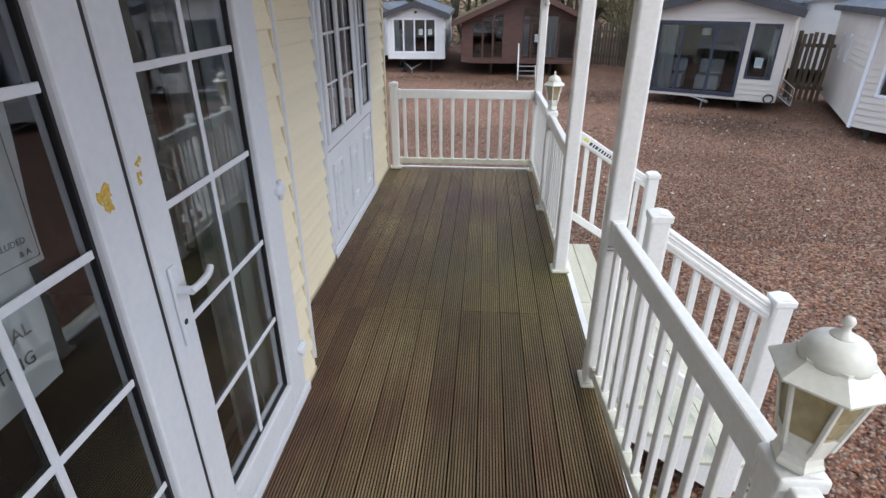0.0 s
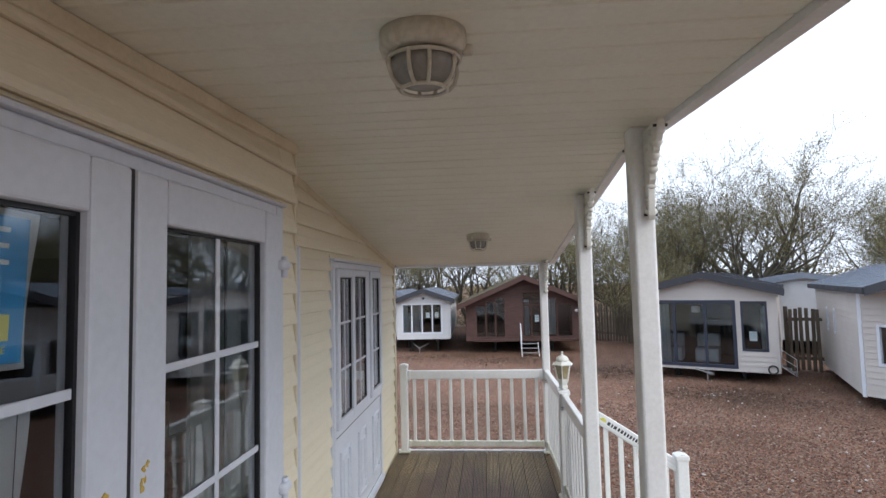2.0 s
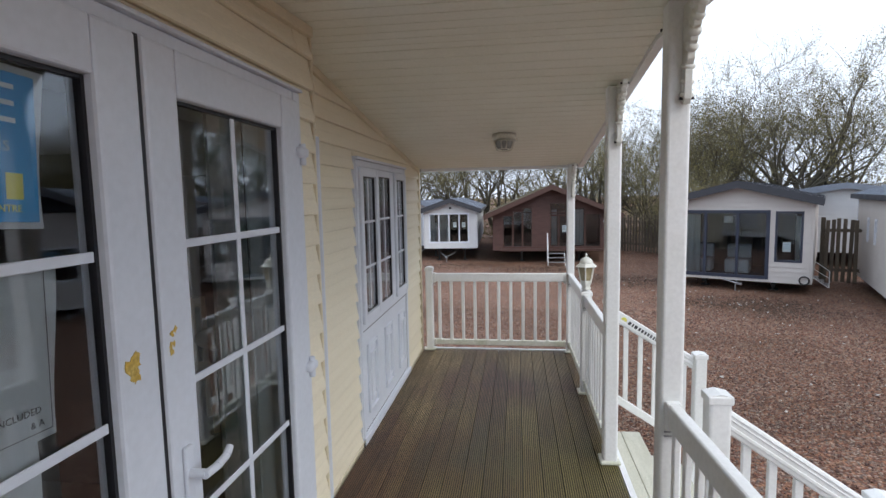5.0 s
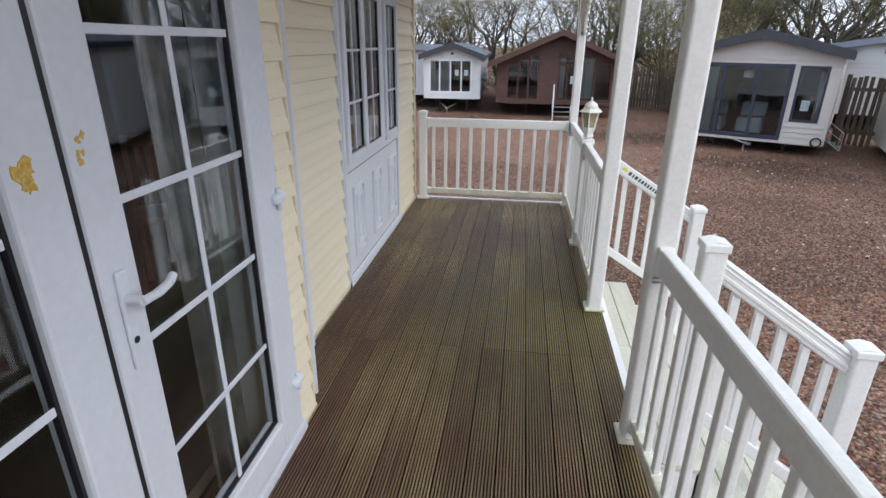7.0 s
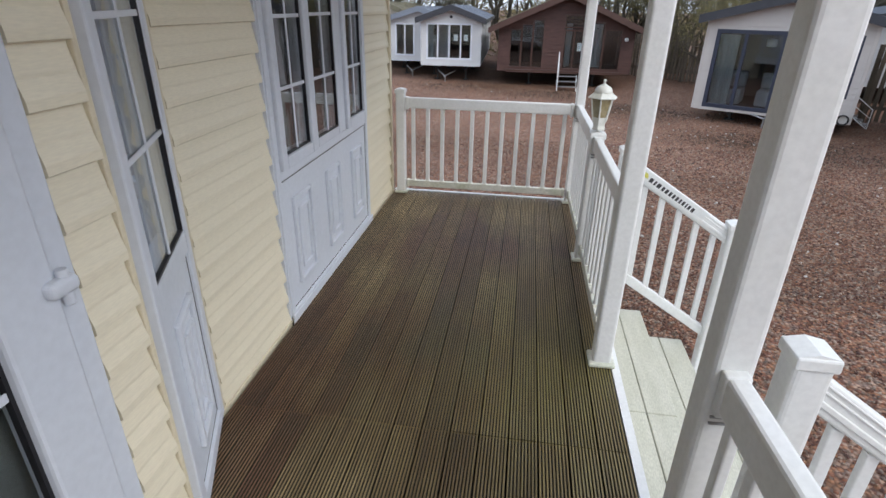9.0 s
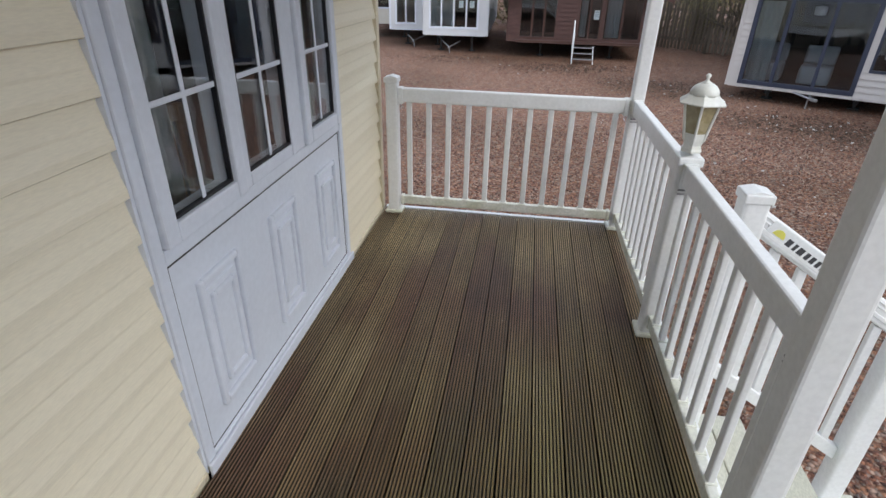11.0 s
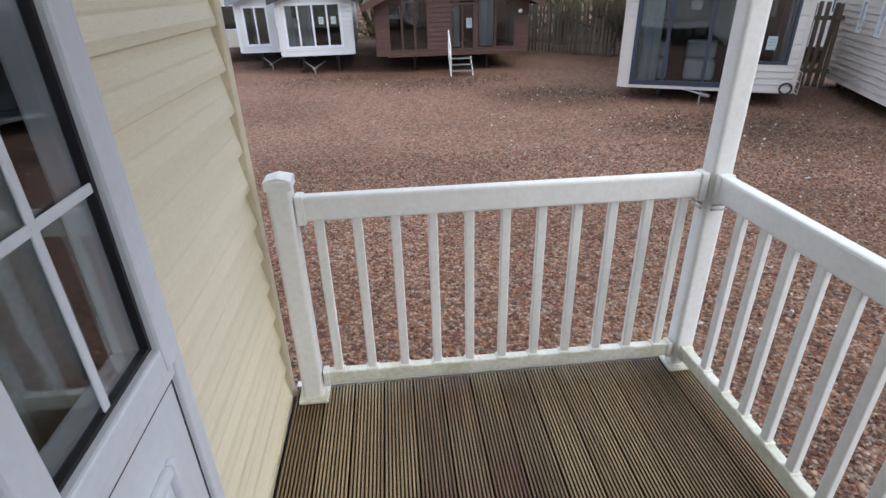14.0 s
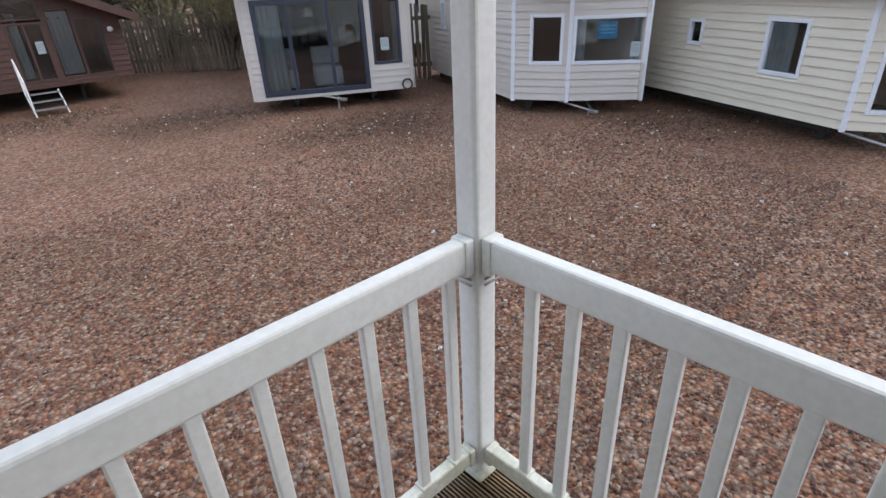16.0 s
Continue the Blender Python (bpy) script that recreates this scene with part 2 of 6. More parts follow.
def add_prism(bm, poly, axis, a, b):
    """A polygon of 2D points drawn out along an axis (0: (y, z); 1: (x, z); 2: (x, y))."""
    def place(p, v):
        return (v, p[0], p[1]) if axis == 0 else (p[0], v, p[1]) if axis == 1 else (p[0], p[1], v)
    r0 = [bm.verts.new(place(p, a)) for p in poly]
    r1 = [bm.verts.new(place(p, b)) for p in poly]
    n = len(poly)
    bm.faces.new(r0)
    bm.faces.new(r1[::-1])
    for i in range(n):
        bm.faces.new((r0[i], r0[(i + 1) % n], r1[(i + 1) % n], r1[i]))


def prism(poly, axis, a, b, bevel=0.0):
    bm = bmesh.new()
    add_prism(bm, poly, axis, a, b)
    bmesh.ops.recalc_face_normals(bm, faces=bm.faces)
    if bevel:
        bmesh.ops.bevel(bm, geom=bm.edges[:], offset=bevel, segments=2, affect="EDGES", profile=0.5)
    return bm


def add_tube(bm, p, q, r0, r1, sides=8, caps=True):
    p, q = Vector(p), Vector(q)
    d = (q - p).normalized()
    u = d.orthogonal().normalized()
    v = d.cross(u)
    ring = [[bm.verts.new(c + r * (math.cos(a) * u + math.sin(a) * v)) for a in (2 * math.pi * i / sides for i in range(sides))]
            for c, r in ((p, r0), (q, r1))]
    for i in range(sides):
        bm.faces.new((ring[0][i], ring[0][(i + 1) % sides], ring[1][(i + 1) % sides], ring[1][i]))
    if caps:
        bm.faces.new(ring[0][::-1])
        bm.faces.new(ring[1])


def tube(p, q, r, r1=None, sides=10):
    bm = bmesh.new()
    add_tube(bm, p, q, r, r if r1 is None else r1, sides)
    bmesh.ops.recalc_face_normals(bm, faces=bm.faces)
    return bm


def add_lathe(bm, profile, sides=12, at=(0, 0, 0), turn=0.0):
    """Rings of (radius, height) round z."""
    rings = [[bm.verts.new((at[0] + r * math.cos(turn + 2 * math.pi * i / sides), at[1] + r * math.sin(turn + 2 * math.pi * i / sides), at[2] + z))
              for i in range(sides)] for r, z in profile]
    for a, b in zip(rings, rings[1:]):
        for i in range(sides):
            bm.faces.new((a[i], a[(i + 1) % sides], b[(i + 1) % sides], b[i]))
    bm.faces.new(rings[0][::-1])
    bm.faces.new(rings[-1])


def lathe(profile, sides=12, at=(0, 0, 0), turn=0.0, smooth=True):
    bm = bmesh.new()
    add_lathe(bm, profile, sides, at, turn)
    bmesh.ops.recalc_face_normals(bm, faces=bm.faces)
    if smooth:
        for f in bm.faces:
            f.smooth = len(f.verts) == 4
    return bm


def mesh_of(name, bm, material):
    me = bpy.data.meshes.new(name)
    bm.to_mesh(me)
    bm.free()
    me.materials.append(material)
    return me


def part(name, bm, material, parent=None, label=""):
    ob = new(name, mesh_of(name, bm, material))
    ob.parent = parent
    return tagged(ob, label)


def piece(name, mesh, parent, m):
    ob = new(name, mesh)
    ob.parent = parent
    ob.matrix_basis = m
    return ob


def thing(name, m, label, category, group="", kind=""):
    ob = new(name)
    ob.empty_display_size = 0.1
    ob.matrix_basis = m
    return tagged(ob, label, category, group, kind)


def structure(name, bm, material, label, category, m=None):
    ob = part(name, bm, material)
    if m is not None:
        ob.matrix_basis = m
    return tagged(ob, label, category, kind="structure")


def text_mesh(name, words, size, m, material, parent, depth=0.0005):
    cu = bpy.data.curves.new(name, "FONT")
    cu.body, cu.size, cu.align_x, cu.extrude, cu.resolution_u = words, size, "CENTER", depth, 2
    tmp = new(name, cu)
    me = bpy.data.meshes.new_from_object(tmp.evaluated_get(bpy.context.evaluated_depsgraph_get()))
    bpy.data.objects.remove(tmp)
    me.materials.clear()
    me.materials.append(material)
    return piece(name, me, parent, m)


# ---- the plan ----
GROUND = -0.85
MAIN_X, BAY_X = -1.13, -0.887
BAY_END, ANGLE_END = 1.675, 2.23
DECK_EDGE, DECK_BACK, DECK_FAR, SEAM = 0.632, -2.4, 5.40, 2.29
RIDGE_Y, RIDGE_Z, PITCH_FAR, PITCH_NEAR = 2.20, 2.505, 0.136, 0.050
POST_X = 0.567
POST_Y = (0.20, 1.665, 2.905, 4.125, 5.35)
RAIL_Y = 5.345


def roof_z(y):
    return RIDGE_Z - (PITCH_FAR * (y - RIDGE_Y) if y > RIDGE_Y else PITCH_NEAR * (RIDGE_Y - y))


# ---- ground ----
def gravel_mat():
    m = bpy.data.materials.new("red_gravel")
    m.use_nodes = True
    n, l = m.node_tree.nodes, m.node_tree.links
    b = n["Principled BSDF"]
    b.inputs["Roughness"].default_value = 0.8
    tc = n.new("ShaderNodeTexCoord")
    vo = n.new("ShaderNodeTexVoronoi")
    vo.inputs["Scale"].default_value = 32
    l.new(tc.outputs["Object"], vo.inputs["Vector"])
    ra = n.new("ShaderNodeValToRGB")
    e = ra.color_ramp.elements
    e[0].position, e[0].color = 0.0, (0.085, 0.042, 0.032, 1)
    e[1].position, e[1].color = 1.0, (0.33, 0.235, 0.185, 1)
    for pos, c in ((0.3, (0.175, 0.088, 0.062)), (0.55, (0.245, 0.14, 0.095)), (0.78, (0.19, 0.14, 0.118))):
        k = e.new(pos)
        k.color = (*c, 1)
    sx = n.new("ShaderNodeSeparateColor")
    l.new(vo.outputs["Color"], sx.inputs[0])
    l.new(sx.outputs[0], ra.inputs[0])
    big = n.new("ShaderNodeTexNoise")
    big.inputs["Scale"].default_value, big.inputs["Detail"].default_value = 0.35, 7
    l.new(tc.outputs["Object"], big.inputs["Vector"])
    r2 = n.new("ShaderNodeValToRGB")
    r2.color_ramp.elements[0].position, r2.color_ramp.elements[1].position = 0.42, 0.68
    r2.color_ramp.elements[0].color, r2.color_ramp.elements[1].color = (0, 0, 0, 1), (1, 1, 1, 1)
    l.new(big.outputs[0], r2.inputs[0])
    mix = n.new("ShaderNodeMixRGB")
    mix.blend_type = "MULTIPLY"
    mix.inputs[2].default_value = (0.62, 0.58, 0.52, 1)
    l.new(r2.outputs[0], mix.inputs[0])
    l.new(ra.outputs[0], mix.inputs[1])
    # Shade in the gaps between stones, put into the colour; stone centres lightened.
    gap, gap_shade = n.new("ShaderNodeMapRange"), n.new("ShaderNodeMixRGB")
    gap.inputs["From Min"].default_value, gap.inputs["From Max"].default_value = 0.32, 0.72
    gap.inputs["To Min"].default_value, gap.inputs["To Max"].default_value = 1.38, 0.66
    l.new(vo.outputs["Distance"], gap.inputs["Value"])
    gap_shade.blend_type, gap_shade.inputs[0].default_value = "MULTIPLY", 1.0
    l.new(mix.outputs[0], gap_shade.inputs[1])
    l.new(gap.outputs[0], gap_shade.inputs[2])
    hs = n.new("ShaderNodeHueSaturation")
    hs.inputs["Saturation"].default_value = 1.22
    l.new(gap_shade.outputs[0], hs.inputs["Color"])
    l.new(hs.outputs[0], b.inputs["Base Color"])
    bp = n.new("ShaderNodeBump")
    bp.inputs["Strength"].default_value, bp.inputs["Distance"].default_value = 1.0, 0.025
    bp.invert = True
    l.new(vo.outputs["Distance"], bp.inputs["Height"])
    l.new(bp.outputs[0], b.inputs["Normal"])
    return m


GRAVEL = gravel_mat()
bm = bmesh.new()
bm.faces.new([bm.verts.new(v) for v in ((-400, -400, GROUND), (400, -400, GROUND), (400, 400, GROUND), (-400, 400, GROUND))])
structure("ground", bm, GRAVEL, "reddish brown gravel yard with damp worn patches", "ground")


# ---- siding ----
def plank_mesh(length, height, material, cache={}):
    key = (round(length, 3), round(height, 3), material.name)
    if key not in cache:
        h = height
        poly = [(0, 0.003), (-0.016, 0.0), (-0.023, 0.004), (-0.0225, h * 0.2), (-0.0125, h * 0.5), (-0.0125, h * 0.56), (-0.006, h * 0.8), (-0.003, h), (0, h)]
        cache[key] = mesh_of("plank", prism(poly, 0, 0, length), material)
    return cache[key]


def siding(parent, length, top, openings, course=0.130, bottom=0.0, start=0.0, name="plank", material=CREAM):
    """Courses of boards along a wall, as pieces; top: height by the place along the wall."""
    z = bottom
    while z < 2.6:
        cuts = sorted({start, length, *[s for o in openings for s in o[:2] if start < s < length]})
        runs = []
        for a, b in zip(cuts, cuts[1:]):
            mid = (a + b) / 2
            lo, hi = z, z + course
            for s0, s1, z0, z1 in openings:
                if s0 < mid < s1:
                    if z0 <= lo < z1:
                        lo = min(z1, hi)
                    elif lo < z0 < hi:
                        hi = z0
            hi = min(hi, max(top(a), top(b)) - 0.004)
            if hi - lo > 0.012:
                if runs and runs[-1][1] == a and runs[-1][2:] == (lo, hi):
                    runs[-1] = (runs[-1][0], b, lo, hi)
                else:
                    runs.append((a, b, lo, hi))
        for a, b, lo, hi in runs:
            piece(name, plank_mesh(b - a - 0.002, hi - lo, material), parent, pose(a + 0.001, -0.0005, lo))
        z += course


def wall_core(length, top_a, top_b, openings, depth=0.10, bottom=-0.05):
    """A wall with openings right through it: strips along it, front at y 0."""
    bm = bmesh.new()
    cuts = sorted({0.0, length, *[s for o in openings for s in o[:2]]})

    def top(s):
        return top_a + (top_b - top_a) * s / length
    for a, b in zip(cuts, cuts[1:]):
        mid = (a + b) / 2
        spans = [(bottom, None)]
        for s0, s1, z0, z1 in openings:
            if s0 < mid < s1:
                spans = [(bottom, z0), (z1, None)]
        for lo, hi in spans:
            ha, hb = (top(a), top(b)) if hi is None else (hi, hi)
            if min(ha, hb) - lo > 0.005:
                add_prism(bm, [(a, lo), (b, lo), (b, hb), (a, ha)], 1, 0, depth)
    bmesh.ops.recalc_face_normals(bm, faces=bm.faces)
    return bm


# ---- the holiday lodge ----
def frame_bars(parent, s0, s1, z0, z1, w, y0, y1, material, name="frame_member", bevel=0.006, wt=None, wb=None, wl=None, wr=None):
    """Four members round a rectangle, butted end to end."""
    wt, wb, wl, wr = wt or w, wb or w, wl or w, wr or w
    for lo, hi in (((s0, y0, z0), (s0 + wl, y1, z1)), ((s1 - wr, y0, z0), (s1, y1, z1)),
                   ((s0 + wl, y0 + 0.001, z1 - wt), (s1 - wr, y1, z1)), ((s0 + wl, y0 + 0.001, z0), (s1 - wr, y1, z0 + wb))):
        part(name, box(lo, hi, bevel, 2), material, parent)


def glazing(parent, s0, s1, z0, z1, y, columns, rows, bar=0.018, material=None, glass=None, gasket=True):
    """A pane in a black gasket, with glazing bars on both its faces."""
    if gasket:
        frame_bars(parent, s0, s1, z0, z1, 0.009, y - 0.008, y + 0.01, BLACK, "gasket", 0.0)
    pane = part("pane", box((s0 + 0.002, y + 0.0, z0 + 0.002), (s1 - 0.002, y + 0.005, z1 - 0.002)), glass or GLASS, parent)
    pane.visible_shadow = False
    for i in range(1, columns):
        s = s0 + (s1 - s0) * i / columns
        part("glazing_bar", box((s - bar / 2, y - 0.007, z0 + 0.009), (s + bar / 2, y - 0.001, z1 - 0.009), 0.002, 1), material or UPVC, parent)
    for i in range(1, rows):
        z = z0 + (z1 - z0) * i / rows
        part("glazing_bar", box((s0 + 0.009, y - 0.0066, z - bar / 2), (s1 - 0.009, y - 0.0012, z + bar / 2), 0.002, 1), material or UPVC, parent)


def moulding(parent, s0, s1, z0, z1, y):
    """A raised panel moulding: an outer bead and a raised, bevelled field."""
    frame_bars(parent, s0, s1, z0, z1, 0.024, y - 0.020, y + 0.002, UPVC, "bead", 0.007)
    frame_bars(parent, s0 + 0.055, s1 - 0.055, z0 + 0.075, z1 - 0.075, 0.020, y - 0.020, y + 0.002, UPVC, "bead", 0.006)
    part("raised_field", box((s0 + 0.035, y - 0.006, z0 + 0.05), (s1 - 0.035, y + 0.002, z1 - 0.05), 0.003, 1), UPVC, parent)


MAIN_M = pose(MAIN_X, ANGLE_END, 0, 0, 0, 90)
BAY_M = pose(BAY_X, DECK_BACK, 0, 0, 0, 90)
ANG = math.degrees(math.atan2(ANGLE_END - BAY_END, MAIN_X - BAY_X))
ANG_LEN = math.hypot(ANGLE_END - BAY_END, MAIN_X - BAY_X)
ANGLE_M = pose(BAY_X, BAY_END, 0, 0, 0, ANG)
MAIN_LEN, BAY_LEN = 5.40 - ANGLE_END, BAY_END - DECK_BACK

main_open = [(0.75, 2.345, 0.02, 2.02)]
bay_open = [(2.075, 3.895, 0.02, 2.17)]
angle_open = [(0.03, 0.58, 0.02, 2.03)]

wall_main = structure("wall_main", wall_core(MAIN_LEN, roof_z(ANGLE_END), roof_z(5.4), main_open), CREAM_TRIM,
                      "cream horizontal plastic siding on the lodge's gable wall", "wall", MAIN_M)
wall_bay = structure("wall_bay", wall_core(BAY_LEN, roof_z(DECK_BACK), roof_z(BAY_END), bay_open), CREAM_TRIM,
                     "cream plastic siding on the lodge's bay round the double doors", "wall", BAY_M)
wall_angle = structure("wall_angle", wall_core(ANG_LEN, roof_z(BAY_END), roof_z(ANGLE_END), angle_open), CREAM_TRIM,
                       "slanting cream bay wall with a narrow window", "wall", ANGLE_M)
wall_side = structure("wall_side", box((-9.0, 5.30, GROUND + 0.3), (MAIN_X - 0.1, 5.40, roof_z(5.4)), 0), CREAM_TRIM, "cream side wall of the lodge", "wall")
wall_under = structure("wall_under", boxes([((-1.19, DECK_BACK, GROUND), (-1.12, 5.38, -0.06))]), CREAM_TRIM, "cream skirting wall under the lodge", "wall")

# window with a panelled base on the gable wall
window_1 = thing("window_1", MAIN_M, "white plastic window of three glazed lights over a panelled base", "window", kind="structure")
S0, S1 = main_open[0][:2]
frame_bars(window_1, S0, S1, 0.02, 2.02, 0.045, -0.034, 0.06, UPVC, wb=0.03)
part("transom", box((S0 + 0.045, -0.032, 0.808), (S1 - 0.045, 0.06, 0.856), 0.005), UPVC, window_1)
lights = ((0.797, 1.268, 0.062), (1.271, 1.742, 0.052), (1.838, 2.296, 0.06))
for i, (a, b, w) in enumerate(lights):
    proud = -0.054 if i != 1 else -0.042
    sash = part("sash", box((a, proud, 0.859), (a + w, 0.04, 1.972), 0.008), UPVC, window_1)
    part("sash_stile", box((b - w, proud, 0.859), (b, 0.04, 1.972), 0.008), UPVC, sash)
    part("sash_rail", box((a + w, proud + 0.001, 1.972 - w), (b - w, 0.04, 1.972), 0.006), UPVC, sash)
    part("sash_rail", box((a + w, proud + 0.001, 0.859), (b - w, 0.04, 0.859 + w), 0.006), UPVC, sash)
    glazing(sash, a + w, b - w, 0.859 + w, 1.972 - w, -0.028, 2, 3)
part("mullion", box((1.744, -0.034, 0.859), (1.836, 0.05, 1.972), 0.005), UPVC, window_1)
part("panel_board", box((S0 + 0.045, -0.022, 0.05), (S1 - 0.045, 0.05, 0.808)), UPVC, window_1)
frame_bars(window_1, S0 + 0.05, S1 - 0.05, 0.055, 0.800, 0.006, -0.0235, -0.018, BLACK, "panel_joint", 0)
for c in (0.285, 0.797, 1.31):
    moulding(window_1, S0 + c - 0.13, S0 + c + 0.13, 0.165, 0.685, -0.022)
part("cover_strip", box((S0 - 0.012, -0.024, 0.0), (S0 - 0.001, 0.0, 2.04)), UPVC, window_1)
part("drip_strip", box((S0 - 0.012, -0.05, 2.022), (S1 + 0.012, 0.0, 2.042), 0.004), UPVC, window_1)

# narrow window in the slanting wall
window_2 = thing("window_2", ANGLE_M, "narrow white plastic window over a panelled base", "window", kind="structure")
frame_bars(window_2, 0.03, 0.58, 0.02, 2.03, 0.06, -0.034, 0.06, UPVC, wr=0.055)
part("transom", box((0.09, -0.032, 0.815), (0.525, 0.06, 0.895), 0.005), UPVC, window_2)
glazing(window_2, 0.09, 0.525, 0.895, 1.96, -0.02, 2, 3)
part("panel_board", box((0.09, -0.02, 0.08), (0.525, 0.05, 0.815)), UPVC, window_2)
frame_bars(window_2, 0.095, 0.52, 0.087, 0.81, 0.006, -0.0215, -0.016, BLACK, "panel_joint", 0)
moulding(window_2, 0.19, 0.43, 0.19, 0.70, -0.02)

# double doors
door_1 = thing("door_1", BAY_M, "white plastic double doors with glazing bars, closed", "door", kind="structure")
D0, D1 = bay_open[0][:2]
frame_bars(door_1, D0, D1, 0.02, 2.17, 0.065, -0.03, 0.07, UPVC, "door_frame", 0.006, wb=0.05, wt=0.038)
for side, (a, b) in enumerate(((2.13, 2.956), (2.974, 3.825))):
    gl, gr = (0.155, 0.125) if side == 0 else (0.118, 0.145)
    z0, z1, wt, wb = 0.075, 2.13, 0.118, 0.128
    leaf = part("door_leaf", box((a, -0.052, z0), (a + gl, 0.02, z1), 0.009), UPVC, door_1)
    part("leaf_stile", box((b - gr, -0.052, z0), (b, 0.02, z1), 0.009), UPVC, leaf)
    part("leaf_rail", box((a + gl, -0.051, z1 - wt), (b - gr, 0.02, z1), 0.007), UPVC, leaf)
    part("leaf_rail", box((a + gl, -0.051, z0), (b - gr, 0.02, z0 + wb), 0.007), UPVC, leaf)
    glazing(leaf, a + gl, b - gr, z0 + wb, z1 - wt, -0.02, 2, 5, 0.022)
    hinge_s = b + 0.006 if side else a - 0.006
    for z in (0.27, 1.06, 1.90):
        h = part("hinge", box((hinge_s - 0.046, -0.078, z + 0.016), (hinge_s + 0.030, -0.040, z + 0.056), 0.016, 4), UPVC, leaf, "white rounded hinge cover")
        part("hinge_barrel", lathe([(0.011, 0), (0.0125, 0.004), (0.0125, 0.078), (0.011, 0.082)], 12, (hinge_s + 0.004, -0.058, z - 0.012)), UPVC, h)
        part("hinge_plate", box((hinge_s + 0.006, -0.050, z - 0.010), (hinge_s + 0.034, -0.0305, z + 0.014), 0.004), UPVC, h)
part("meeting_gap", box((2.957, -0.044, 0.075), (2.973, 0.02, 2.13)), BLACK, door_1)
part("threshold", box((D0 - 0.005, -0.052, 0.0), (D1 + 0.005, -0.031, 0.05), 0.006), UPVC, door_1)
part("drip_strip", box((D0, -0.045, 2.171), (D1, 0.0, 2.183), 0.004), UPVC, door_1)
lock = part("handle_plate", box((3.010, -0.064, 0.902), (3.042, -0.052, 1.152), 0.005, 3), UPVC, door_1)
bm = bmesh.new()
add_tube(bm, (3.026, -0.06, 1.082), (3.026, -0.105, 1.082), 0.012, 0.012, 12)
pts = [(3.018, -0.105, 1.082), (3.068, -0.108, 1.080), (3.113, -0.108, 1.086), (3.14, -0.102, 1.096)]
for p, q in zip(pts, pts[1:]):
    add_tube(bm, p, q, 0.0115, 0.0105, 10)
part("lever", bm, UPVC, lock)
part("keyhole", lathe([(0.009, 0), (0.009, 0.001)], 12), BLACK, lock).matrix_basis = pose(3.026, -0.0645, 0.977, 90)

# siding boards
siding(wall_main, MAIN_LEN - 0.03, lambda s: roof_z(ANGLE_END + s) - 0.035, main_open, start=0.03)
siding(wall_bay, BAY_LEN - 0.012, lambda s: roof_z(DECK_BACK + s) - 0.035, [(D0 - 0.01, D1 + 0.01, 0.0, 2.19)])
siding(wall_angle, ANG_LEN - 0.02, lambda s: roof_z(1.8) - 0.035, [(0.0, 0.59, 0.0, 2.05)], start=0.0)
part("corner_trim", box((MAIN_LEN - 0.045, -0.032, -0.03), (MAIN_LEN + 0.012, 0.06, roof_z(5.4) - 0.002), 0.006), CREAM_TRIM, wall_main)
part("corner_trim", box((0.0, -0.022, -0.02), (0.028, 0.0, roof_z(ANGLE_END) - 0.04), 0.004), CREAM_TRIM, wall_main)
part("corner_trim", box((BAY_LEN - 0.011, -0.018, -0.02), (BAY_LEN + 0.006, 0.02, roof_z(BAY_END) - 0.04), 0.004), CREAM_TRIM, wall_bay)
for w, ln, y0 in ((wall_main, MAIN_LEN, ANGLE_END), (wall_bay, BAY_LEN, DECK_BACK)):
    za, zb = roof_z(y0), roof_z(y0 + ln)
    part("top_trim", prism([(0, za - 0.045), (ln, zb - 0.045), (ln, zb - 0.002), (0, za - 0.002)], 1, -0.028, -0.002, 0.004), CREAM_TRIM, w)

# ceiling and roof
bm = bmesh.new()
for sign, y_end in ((1, 5.42), (-1, -2.4)):
    n_boards = int(abs(y_end - RIDGE_Y) / 0.118)
    step = (y_end - RIDGE_Y) / n_boards
    for i in range(n_boards):
        y0, y1 = RIDGE_Y + i * step, RIDGE_Y + (i + 1) * step
        lo, hi = min(y0, y1), max(y0, y1)
        if i == 0:
            lo, hi = (lo + 0.004, hi) if sign > 0 else (lo, hi - 0.002)
        g = 0.006
        lo, hi = lo + 0.0012, hi - 0.0012
        poly = [(lo, roof_z(lo) + 0.02), (lo + 0.0008, roof_z(lo) + g), (lo + g, roof_z(lo + g)), (hi - g, roof_z(hi - g)), (hi - 0.0008, roof_z(hi) + g), (hi, roof_z(hi) + 0.02)]
        add_prism(bm, poly, 0, -1.25, 0.655)
bmesh.ops.recalc_face_normals(bm, faces=bm.faces)
structure("ceiling", bm, CEILW, "white tongue and groove plastic boards under the veranda roof", "ceiling")
bm = bmesh.new()
for y0, y1 in ((-2.6, RIDGE_Y), (RIDGE_Y, 5.62)):
    add_prism(bm, [(y0, roof_z(y0) + 0.022), (y1, roof_z(y1) + 0.022), (y1, roof_z(y1) + 0.14), (y0, roof_z(y0) + 0.14)], 0, -9, 0.71)
bmesh.ops.recalc_face_normals(bm, faces=bm.faces)
structure("roof", bm, GREYROOF, "shallow pitched grey roof of the lodge", "roof")
bm = bmesh.new()
for y0, y1 in ((-2.4, RIDGE_Y), (RIDGE_Y, 5.43)):
    add_prism(bm, [(y0, roof_z(y0) - 0.022), (y1, roof_z(y1) - 0.022), (y1, roof_z(y1) + 0.021), (y0, roof_z(y0) + 0.021)], 0, 0.657, 0.705)
